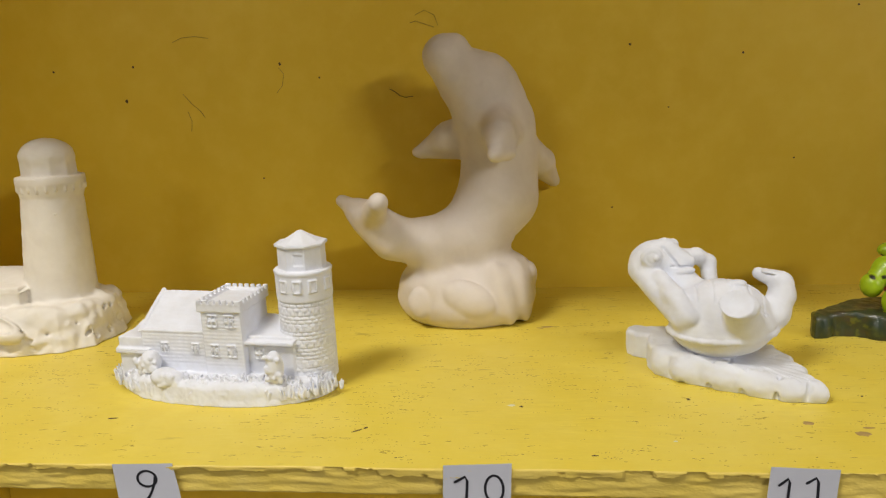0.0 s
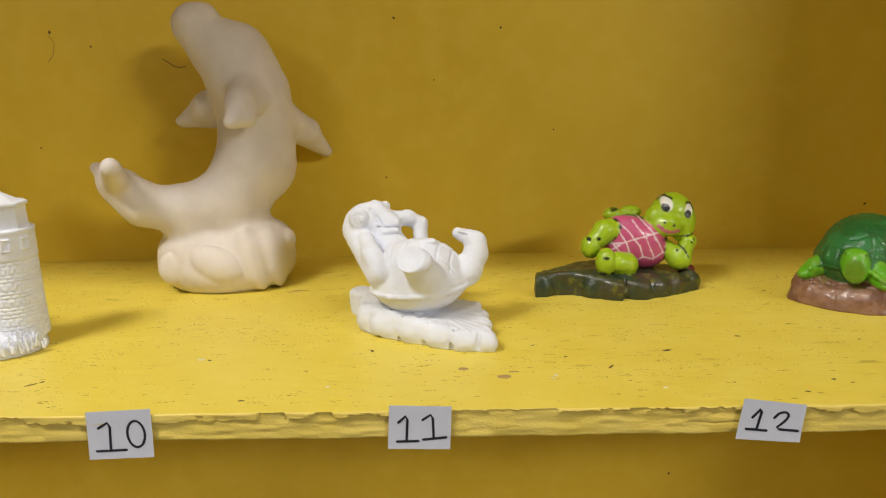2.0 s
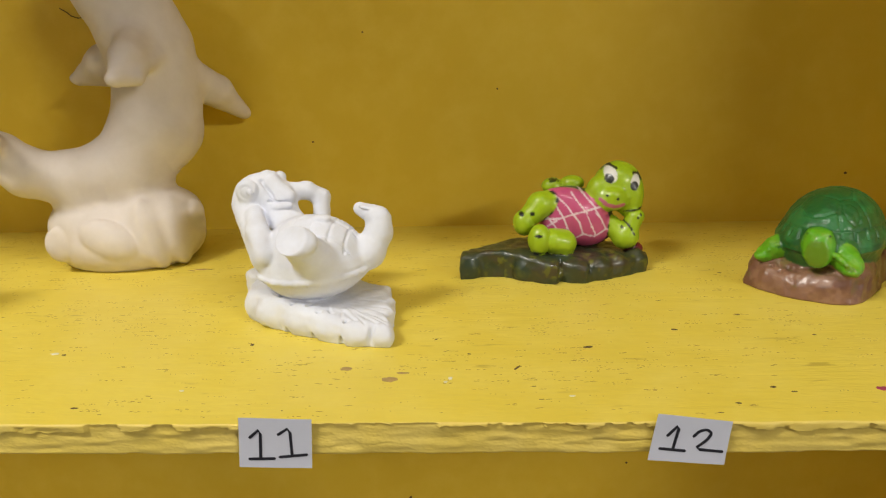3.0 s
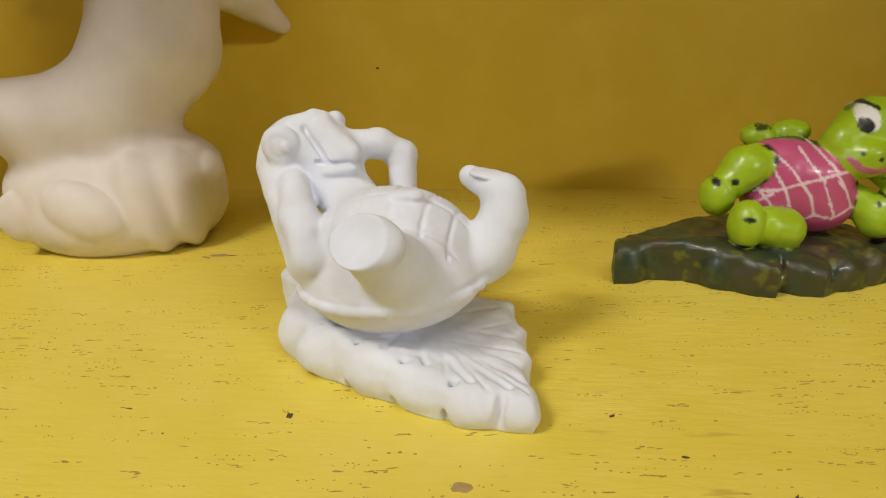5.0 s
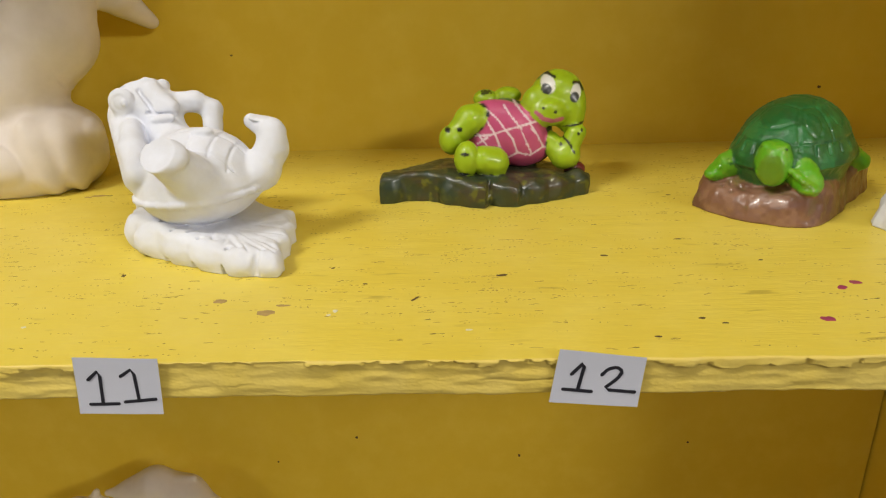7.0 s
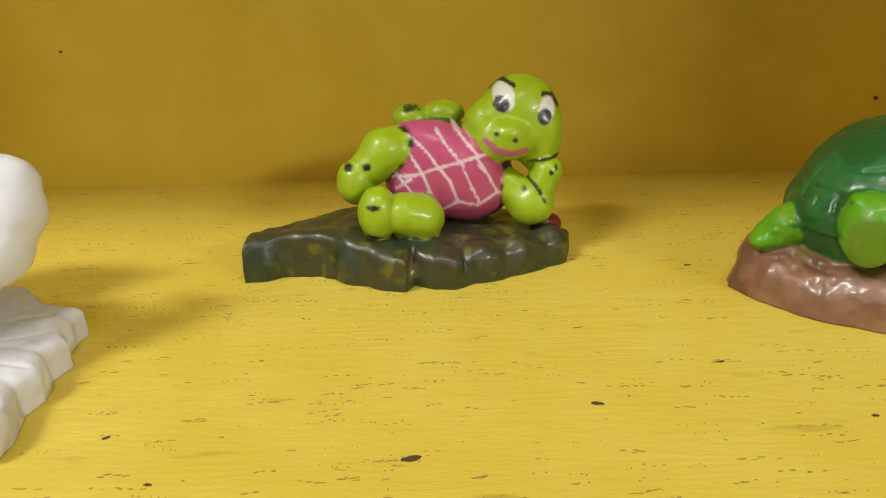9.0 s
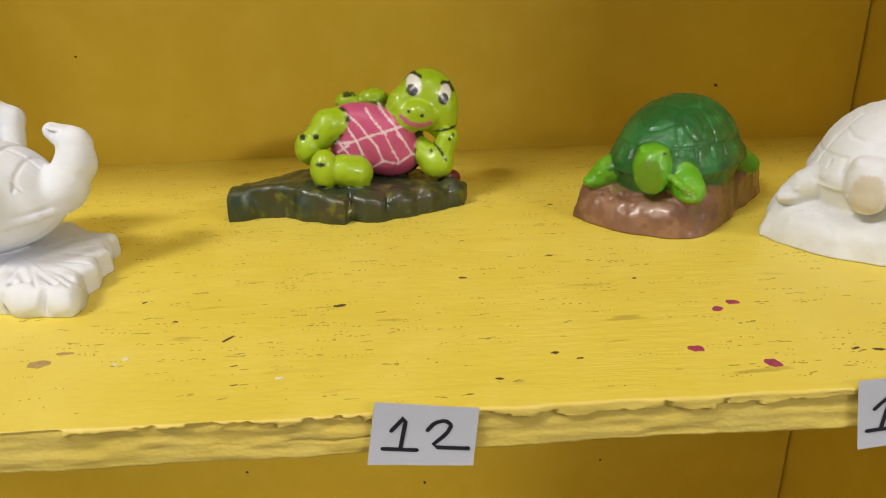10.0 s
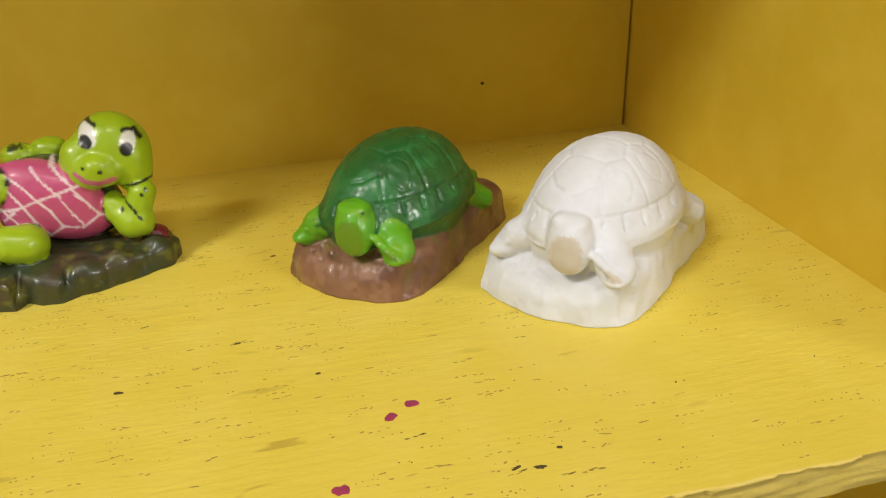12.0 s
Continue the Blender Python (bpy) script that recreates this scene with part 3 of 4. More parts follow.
LIME, PINK, PALE, BLACK = (0.34, 0.50, 0.012), (0.55, 0.085, 0.21), (0.80, 0.62, 0.68), (0.012, 0.014, 0.010)
MOSS, BARK = (0.045, 0.052, 0.022), (0.075, 0.045, 0.026)


def painted_turtle():
    """The same kind of turtle in bright paint, leaning on one elbow on a dark leaf."""
    c = Clay((338, 225, -3), (540, 332, 112), 0.8, MOSS)
    outline = [(347, 251), (357, 254), (369, 258), (388, 257), (409, 245), (424, 238), (435, 234), (439, 243), (449, 238), (461, 236), (472, 244), (484, 247),
               (494, 254), (509, 260), (524, 271), (528, 286), (518, 304), (498, 316), (460, 322), (424, 312), (398, 298), (370, 284), (349, 268)]

    def top(x, y):
        return 25 + 3 * np.exp(-((x - 405) / 25) ** 2) - 10 * np.clip((x - 440) / 85, 0, 1) - 6 * np.clip((262 - y) / 25, 0, 1)

    c.slabform(outline, top, 4, 3, 0.8, 9)
    for x, y, r in ((356, 258, 7), (408, 252, 9), (428, 246, 11), (453, 247, 10), (474, 252, 9), (493, 260, 8), (514, 274, 9)):
        c.ell((x, y, 9), (r + 2, r, 13), 4)
    for a, b in (((437, 230, 0), (439, 250, 26)), ((466, 232, 0), (466, 247, 22))):
        c.limb(a, b, 1.3, 1.3, 2.5, cut=True)
    c.mottle(BARK, 16, 0.5, level=0.1, edge=0.4)
    c.mottle((0.17, 0.18, 0.015), 6, 0.6, level=0.3, edge=0.5)
    c.mottle((0.02, 0.045, 0.03), 13, 0.6, level=0.1, edge=0.4)
    # beetle on the leaf
    c.ell((514, 284, 19), (9, 8, 7), 0.8, colour=(0.16, 0.016, 0.022), seam=BLACK)
    # body: pink belly shield with a dark rim
    c.ell((461, 296, 50), (38, 20, 28), 2, ry=28, colour=(0.05, 0.07, 0.02))
    c.ell((456, 287, 52), (39, 17, 26), 2, ry=30, colour=PINK, seam=BLACK)
    c.block((460, 287, 50), (27, 13, 21), 10, 0, 4, colour=PINK, seam=BLACK)
    c.ell((440, 283, 47), (16, 12, 15), 5, colour=PINK)
    for line in ([(427, 53), (440, 54), (453, 58), (466, 61), (478, 64)], [(435, 77), (446, 68), (453, 58)], [(452, 78), (459, 68), (466, 59)], [(460, 81), (468, 71), (474, 64)],
                 [(437, 67), (444, 55), (449, 42), (453, 33)], [(453, 58), (459, 50), (463, 38)], [(466, 58), (470, 48), (475, 37)], [(473, 63), (480, 52), (485, 42)],
                 [(452, 31), (463, 38), (474, 35), (484, 41), (490, 41)], [(429, 56), (438, 44)], [(430, 46), (438, 52)]):
        c.stroke(line, 0.75, PALE, 255, 300)
    seam = BLACK
    # far hand
    c.ell((438, 308, 79), (11, 9, 8), 1, colour=LIME, seam=seam)
    c.ell((457, 309, 81), (12, 9, 8), 1, colour=LIME, seam=seam)
    c.mottle(BLACK, 4.5, 0.9, where=lambda k, x: (k[..., 1] > 0.3) & (k[..., 0] < 0.4) & (x < 447), level=0.25)
    # legs
    c.chain([(434, 286, 66, 13), (424, 281, 66, 12.5), (416, 278, 58, 11)], 3, colour=LIME, seam=seam)
    c.ell((408, 275, 50), (10.5, 11, 13), 1.5, colour=LIME)
    c.chain([(443, 262, 33, 13), (434, 259, 36, 12)], 3, colour=LIME, seam=seam)
    c.ell((421, 256, 38), (11, 11, 15), 1, colour=LIME)
    c.limb((429, 246, 28), (429, 246, 46), 1, 1, 1.5, cut=True)
    for x, z in ((405, 60), (415, 60)):
        c.dab((x, z), 2.4, 2.0, BLACK, 255, 282)
    c.dab((419, 44), 3.4, 1.6, BLACK, 240, 262)
    c.dab((418, 26), 4.5, 1.5, BLACK, 240, 262)
    # head
    c.ell((499, 297, 80), (23, 20, 25), 3, ry=-12, colour=LIME, seam=seam)
    c.ell((480, 289, 78), (12, 12, 14), 5, colour=LIME)
    c.ell((512, 290, 72), (10, 12, 16), 5, colour=LIME)
    c.ell((490, 281, 70), (16, 11, 11), 5, colour=LIME)
    c.ell((491, 279, 76), (9, 9, 6), 4, colour=LIME)
    c.ell((509, 289, 62), (11, 9, 12), 4, colour=LIME)
    # propping arm
    c.chain([(492, 286, 44, 9), (503, 280, 32, 10.5), (507, 279, 33, 10.5)], 3, colour=LIME, seam=seam)
    c.chain([(506, 279, 36, 9), (513, 281, 52, 8.5)], 3, colour=LIME, seam=seam)
    c.ell((514, 281, 53), (8, 8, 7), 1, colour=LIME, seam=seam)
    c.stroke([(503, 58), (512, 60), (521, 61)], 0.8, BLACK, 262, 300)
    c.stroke([(500, 52), (506, 46), (511, 37)], 0.9, BLACK, 262, 290)
    for x, z in ((514, 53), (517, 56), (500, 44)):
        c.dab((x, z), 1.3, 1.6, BLACK, 262, 295)
    # face
    c.stroke([(479, 72), (484, 67), (491, 65), (500, 66)], 1.9, (0.52, 0.13, 0.24), 262, 300)
    c.dab((489, 94), 5.6, 7.6, (0.8, 0.8, 0.76), 262, 310, 8)
    c.dab((487.5, 90.5), 4.2, 4.4, BLACK, 262, 310)
    c.dab((512, 87), 4.6, 7.6, (0.8, 0.8, 0.76), 262, 310, -12)
    c.dab((510.5, 83), 4.0, 4.4, BLACK, 262, 310)
    c.stroke([(481, 98), (485, 102), (489, 103), (494, 100)], 1.1, BLACK, 262, 312)
    c.stroke([(510, 95), (516, 94), (519, 88)], 1.1, BLACK, 262, 312)
    c.dab((484.5, 76), 1.4, 1.4, BLACK, 262, 290)
    c.dab((494, 72.5), 1.4, 1.4, BLACK, 262, 290)
    c.roughen(0.18, 4)
    ob = c.cast("painted_turtle_figurine", (437, 275, 0), M_GLAZE)
    ob.scale = (1, 1, 0.97)
    return tagged(ob, "lime green turtle with pink belly, glossy paint, on dark leaf", "figurine")


def shell_turtle(paint):
    """A tortoise crouched on an oblong rock, out of one mould; paint: dark green and brown glaze, or bare plaster."""
    rock, shell, skin = ((0.25, 0.125, 0.075), (0.014, 0.115, 0.024), (0.12, 0.40, 0.014)) if paint else ((0.77, 0.79, 0.86),) * 3
    c = Clay((580, 154, -3), (782, 352, 96), 0.9, rock)
    ax, ay, yaw = 678.5, 242.5, 43.6
    fx, fy = -math.cos(radians(yaw)), -math.sin(radians(yaw))

    def at(u, v, z):
        """u from the shell's middle towards the head, v to its own left, the side that shows."""
        return (ax + u * fx - v * fy, ay + u * fy + v * fx, z)

    outline = [at(u, v, 0)[:2] for u, v in ((50, -51), (63, -46), (70, -28), (71, 2), (64, 29), (54, 40), (42, 45), (22, 46), (-18, 41), (-58, 39), (-80, 35), (-87, 22), (-88, -8),
                                            (-82, -34), (-60, -46), (-20, -50), (20, -51))]

    def top(x, y):
        u, v = (x - ax) * fx + (y - ay) * fy, -(x - ax) * fy + (y - ay) * fx
        rise = np.clip((77 - u) / 30, 0, 1) * np.clip((60 - np.abs(v)) / 14, 0.3, 1)
        return 14 + 16 * rise

    c.slabform(outline, top, 10, 3, 1.2, 12, taper=0.16)
    # shallow scoops and ridges over the front of the rock
    rng = random.Random(4)
    for _ in range(60):
        u, v, turn = rng.uniform(46, 72), rng.uniform(-44, 36), rng.uniform(-0.5, 0.9)
        x, y, _z = at(u, v, 0)
        z = float(top(np.float32(x), np.float32(y))) + 0.6
        long = rng.uniform(4, 9)
        c.limb(at(u - long * math.sin(turn) * 0.6, v - long * math.cos(turn), z - 1), at(u + long * math.sin(turn) * 0.6, v + long * math.cos(turn), z), 1.2, 0.8, 2.0, cut=True)
    if paint:
        c.mottle((0.13, 0.05, 0.04), 15, 0.6, level=0.0, edge=0.6)
        c.mottle((0.36, 0.20, 0.13), 9, 0.6, level=0.1, edge=0.5)
        c.mottle((0.16, 0.17, 0.02), 12, 0.5, level=0.5, edge=0.4)
    # neck and hidden trunk under the shell
    c.ell((ax, ay, 36), (50, 34, 14), 4, rz=yaw, colour=skin)
    # shell: dome with slightly straight flanks over a flared rim
    c.ell((ax, ay, 40), (58.5, 40, 44.5), 2, rz=yaw, colour=shell)
    c.ell((ax, ay, 43), (61, 42, 13), 6, rz=yaw, colour=shell)
    c.ell((ax, ay, 39.5), (62, 42.8, 3.6), 1.5, rz=yaw, colour=shell)

    def on(u, v):
        """A point of the shell's skin from its own length and width."""
        q = (u / 58.5) ** 2 + (v / 40) ** 2
        if q > 0.97:
            u, v = u * (0.97 / q) ** 0.5, v * (0.97 / q) ** 0.5
            q = 0.97
        return at(u, v, 40 + 44.5 * (1 - q) ** 0.5 + 0.4)

    def groove(p0, p1, r=0.8, n=6):
        pts = [on(p0[0] + (p1[0] - p0[0]) * t / n, p0[1] + (p1[1] - p0[1]) * t / n) for t in range(n + 1)]
        for a, b in zip(pts[:-1], pts[1:]):
            c.limb(a, b, r, r, 1.4, cut=True)

    def edge(deg, q=1.0):
        return (58.5 * q * math.cos(radians(deg)), 40 * q * math.sin(radians(deg)))

    corners = [(36, 15), (12, 17), (-12, 17), (-36, 14)]
    for s in (-1, 1):
        line = [(47, 0), (45, 7 * s), (36, 15 * s), (24, 11 * s), (12, 17 * s), (0, 12 * s), (-12, 17 * s), (-24, 11 * s), (-36, 14 * s), (-46, 6 * s), (-47, 0)]
        for p, q in zip(line[:-1], line[1:]):
            groove(p, q, n=3)
        for (u, v), deg in zip(corners, (36, 72, 106, 142)):
            groove((u, v * s), edge(s * deg, 0.93))
        for n in range(12):
            deg = s * (8 + n * 14.5)
            groove(edge(deg, 0.93), edge(deg, 0.99), 0.6, 2)
        ring = [edge(s * d, 0.93) for d in range(0, 181, 9)]
        for p, q in zip(ring[:-1], ring[1:]):
            groove(p, q, 0.55, 1)
        # growth rings inside the flank plates
        for cu, deg in ((22, 54), (0, 90), (-24, 124)):
            mid = (0.5 * (cu + edge(deg, 0.93)[0]), s * 0.5 * (15 + abs(edge(deg, 0.93)[1])))
            for k in (0.75,):
                loop = [(mid[0] + 10 * k * math.cos(a), mid[1] + 9.5 * k * math.sin(a)) for a in np.linspace(0, 2 * math.pi, 9)]
                for p, q in zip(loop[:-1], loop[1:]):
                    groove(p, q, 0.35, 1)
    for u in (24, 0, -24):
        groove((u, -11), (u, 11), n=4)
    # blunt head held up in front of the rim, turned a little aside
    c.limb(at(42, 6, 42), at(54, 9, 45), 13, 12, 4, colour=skin)
    c.ell(at(56, 10, 48), (12, 11.5, 12), 3, rz=yaw + 15, colour=skin)
    c.ell(at(60, 12, 40), (10.5, 11, 12), 4, rz=yaw + 15, colour=skin)
    c.ell(at(58, 4, 56), (5.5, 3.6, 3.4), 3, rz=yaw + 15, colour=skin)
    c.ell(at(55, 16, 56), (5.5, 3.6, 3.4), 3, rz=yaw + 15, colour=skin)
    muzzle = (0.13, 0.27, 0.012) if paint else (0.64, 0.58, 0.50)
    c.block(at(61 + 0.966 * 47, 13 + 0.26 * 47, 36), (40, 40, 40), 3, yaw + 15, 3.0, cut=True)
    c.limb(at(69.5, 6, 33), at(67, 22, 33), 0.6, 0.6, 1.0, cut=True)
    # forelegs spread flat on the rock, hind leg, tail
    c.chain([at(42, -19, 40) + (9.5,), at(49, -27, 35) + (9,), at(51, -35, 29) + (7,)], 4, colour=skin)
    c.chain([at(42, 23, 39) + (10.5,), at(46, 31, 34) + (9.5,), at(47, 36, 31) + (7.5,)], 4, colour=skin)
    c.ell(at(51, 35, 29.5), (12, 8, 5), 3, rz=yaw + 25, colour=skin)
    c.ell(at(55, -33, 28), (10, 7, 5), 3, rz=yaw - 25, colour=skin)
    c.chain([at(-36, 30, 36) + (9,), at(-44, 37, 30) + (7,)], 4, colour=skin)
    c.limb(at(-54, 10, 40), at(-68, 13, 34), 6, 4, 4, colour=skin)
    for n in range(80):
        side = 1 if n % 3 else -1
        t = rng.random()
        u, v, z = (48 + 2 * t + rng.uniform(-6, 7), 24 + 15 * t, 41 - 9 * t) if side > 0 else (48 + 5 * t + rng.uniform(-4, 5), -22 - 12 * t, 40 - 10 * t)
        c.ell(at(u + 3, v, z), (2.4, 2.2, 2.0), 0.8, colour=skin)
    i = np.nonzero(np.abs(c.d) < 3)
    x, y, z = (c.axes[k][i[k]] for k in range(3))
    ahead = (x - at(61, 13, 0)[0]) * (0.966 * fx - 0.26 * fy) + (y - at(61, 13, 0)[1]) * (0.966 * fy + 0.26 * fx)
    c.c[i] += (np.array(muzzle, np.float32) - c.c[i]) * (np.clip((ahead - 4.2) / 1.5, 0, 1) * (z > 31) * (z < 52))[..., None]
    if paint:
        for p in (at(62.5, 3, 56), at(59.5, 19, 56)):
            c.ell(p, (1.2, 1.2, 1.0), 0.5, colour=BLACK)
        c.mottle((0.035, 0.23, 0.06), 20, 0.5, where=lambda k, x: (k[..., 1] > 0.08) & (k[..., 1] < 0.2) & (k[..., 0] < 0.08), level=0.1)
        c.mottle((0.22, 0.42, 0.03), 8, 0.5, where=lambda k, x: (k[..., 1] > 0.28), level=0.2)
        c.mottle((0.02, 0.09, 0.02), 7, 0.5, where=lambda k, x: (k[..., 1] > 0.08) & (k[..., 1] < 0.24) & (k[..., 0] < 0.08), level=0.2)
    c.roughen(0.3, 6)
    c.roughen(0.2, 2.6)
    return c


def green_turtle():
    ob = shell_turtle(True).cast("green_turtle_figurine", (680, 245, 0), M_GLAZE)
    return tagged(ob, "green painted tortoise crouched on a glossy brown rock", "figurine")


def white_turtle():
    ob = shell_turtle(False).cast("white_turtle_figurine", (680, 245, 0), M_PLASTER)
    ob.matrix_world = pose(0.7965, 0.1835, 0, 0, 0, -6) @ Matrix.Scale(1.025, 4)
    return tagged(ob, "white unpainted plaster tortoise on a rock, bare beige muzzle", "figurine")


def cottage_lighthouse():
    c = Clay((-345, 80, -3), (-92, 212, 152), 0.85, WHITE)
    ROT = -7.0
    ux, uy = math.cos(radians(ROT)), math.sin(radians(ROT))

    def at(u, v, z):
        """u along the cottage's front, v into it."""
        return (-211 + u * ux - v * uy, 139 + u * uy + v * ux, z)

    def ground(x, y):
        return 17 + 3 * np.clip(1 - ((x + 222) / 118) ** 2, 0, 1)

    outline = [at(102 * math.cos(a) * (1 + 0.03 * math.sin(3 * a)), 49 * math.sin(a) * (1 + 0.05 * math.cos(2 * a)), 0)[:2] for a in np.linspace(0, 2 * math.pi, 40)[:-1]]
    c.slabform(outline, ground, 6, 2, 0.7, 6, taper=0.1)
    rng = random.Random(3)
    for _ in range(760):
        a, q = rng.uniform(math.pi, 2 * math.pi), rng.uniform(0.62, 1.0)
        u, v = 112 * q * math.cos(a), 45 * q * math.sin(a)
        if v > -22 and abs(u) < 85:
            continue
        z = 17 - 9 * max(0, q - 0.85) / 0.15
        p = at(u, v, z - 3)
        c.limb(p, at(u + rng.uniform(-2.5, 2.5), v - rng.uniform(0, 1.5), z + rng.uniform(2.5, 7)), 1.4, 0.7, 0.7)

    def courses(period, depth):
        return lambda x, y, z: depth * (np.maximum(np.cos(z * 2 * math.pi / period), np.cos(23 * np.arctan2(y, x) + math.pi * np.floor(z / period))) > 0.86)

    # barn with a tiled roof, lean-to, crenellated block, annex
    c.block(at(-36, 2, 34), (34, 22, 24), 0.8, ROT)
    c.block(at(-36, 1, 68), (36, 24, 14), 0.8, ROT, slope=0.62)
    c.block(at(-72, 1, 69.5), (2.0, 25, 14.5), 0.8, ROT, slope=0.62)
    for n in range(9):
        v = -20 + n * 4.6
        z = 82 + 0.62 * (v - 25)
        c.limb(at(-70, v, z + 0.5), at(-2, v, z + 0.5), 0.75, 0.75, 0.8, cut=True)
    c.block(at(-78, 0, 30), (16, 20, 20), 0.8, ROT)
    c.block(at(-79, -1, 44), (17, 22, 9), 0.8, ROT, slope=0.3)
    c.block(at(12, 2, 48), (19, 25, 37), 0.8, ROT)
    c.block(at(12, 2, 81), (21, 27, 4), 0.8, ROT)
    c.block(at(12, 2, 89), (17, 23, 6), 0.6, ROT, cut=True)
    for n in range(7):
        for v in (-24, 28):
            c.block(at(-6 + n * 6, v, 86), (1.9, 1.6, 2.2), 0.5, ROT)
    for n in range(8):
        for u in (-7.5, 31.5):
            c.block(at(u, -22 + n * 7, 86), (1.6, 2.1, 2.2), 0.5, ROT)
    c.block(at(50, 4, 32), (24, 20, 22), 0.8, ROT)
    c.block(at(50, 3, 54), (26, 24, 7), 0.8, ROT, slope=0.22)

    def window(u, v, z, w=4.2, h=5.2):
        c.block(at(u, v, z), (w, 1.3, h), 0.6, ROT, 0.4)
        for du in (-0.5, 0.5):
            for dz in (-0.5, 0.5):
                c.block(at(u + du * w * 0.92, v - 1.4, z + dz * h * 0.95), (w * 0.30, 1.2, h * 0.33), 0.3, ROT, 0.3, cut=True)

    for u in (4, 20):
        window(u, -23.5, 69, 4.6, 6)
        window(u, -23.5, 42, 4.2, 6)
    window(-47, -20.5, 42, 4, 5)
    window(-17, -20.5, 42, 4, 5)
    window(42, -16.5, 38, 4.4, 5)
    # courses of stone on the walls
    for z in np.arange(28, 76, 3.4):
        c.limb(at(-6, -23.2, z), at(31, -23.2, z), 0.6, 0.6, 0.7, cut=True)
        if z < 54:
            c.limb(at(-68, -20.2, z), at(-8, -20.2, z), 0.6, 0.6, 0.7, cut=True)
    # round tower with lantern and roof
    tx, ty = -133, 139
    c.drum((tx, ty), 24.3, 23.6, 10, 108, 0, 1.0, relief=courses(3.6, 0.8))
    c.drum((tx, ty), 24.4, 24.4, 84, 110, 0, 1.0)
    c.drum((tx, ty), 25.2, 25.2, 107, 110.5, 0, 1.2)
    c.drum((tx, ty), 19.5, 19.0, 108, 133, 8, 0.8)
    c.drum((tx, ty), 21.5, 3.0, 131, 142, 8, 1.2)
    c.drum((tx, ty), 21.3, 21.3, 130, 133.5, 8, 1.2)
    c.ell((tx, ty, 141), (4, 4, 2), 1)
    for a in (-118, -88, -56, -20):
        p = (tx + 24.4 * math.cos(radians(a)), ty + 24.4 * math.sin(radians(a)), 98)
        c.block(p, (4.0, 1.4, 5.8), 0.6, a + 90, 0.4)
        c.block((tx + 26.2 * math.cos(radians(a)), ty + 26.2 * math.sin(radians(a)), 98), (2.5, 1.5, 4.2), 0.4, a + 90, 0.4, cut=True)
    c.block((tx + 2, ty - 19.5, 120), (4.5, 1.2, 4.5), 0.8, 0, 1, cut=True)
    # shrubs
    for u, v, z, r, h in ((62, -30, 32, 8, 15), (-58, -27, 30, 9, 11), (-66, -25, 27, 8, 8), (-40, -36, 21, 12, 8), (-30, -37, 20, 9, 7)):
        p = at(u, v, z)
        c.ell(p, (r, r * 0.8, h), 1.5)
        for n in range(14):
            q = [p[0] + rng.uniform(-r, r) * 0.8, p[1] - r * 0.6, p[2] + rng.uniform(-h, h) * 0.75]
            c.ell(q, (2.4, 2.2, 2.2), 0.8)
    c.roughen(0.15, 3)
    ob = c.cast("cottage_lighthouse_figurine", (-222, 148, 0), M_PLASTER)
    return tagged(ob, "white unpainted plaster cottage with round lighthouse tower on grass", "figurine")


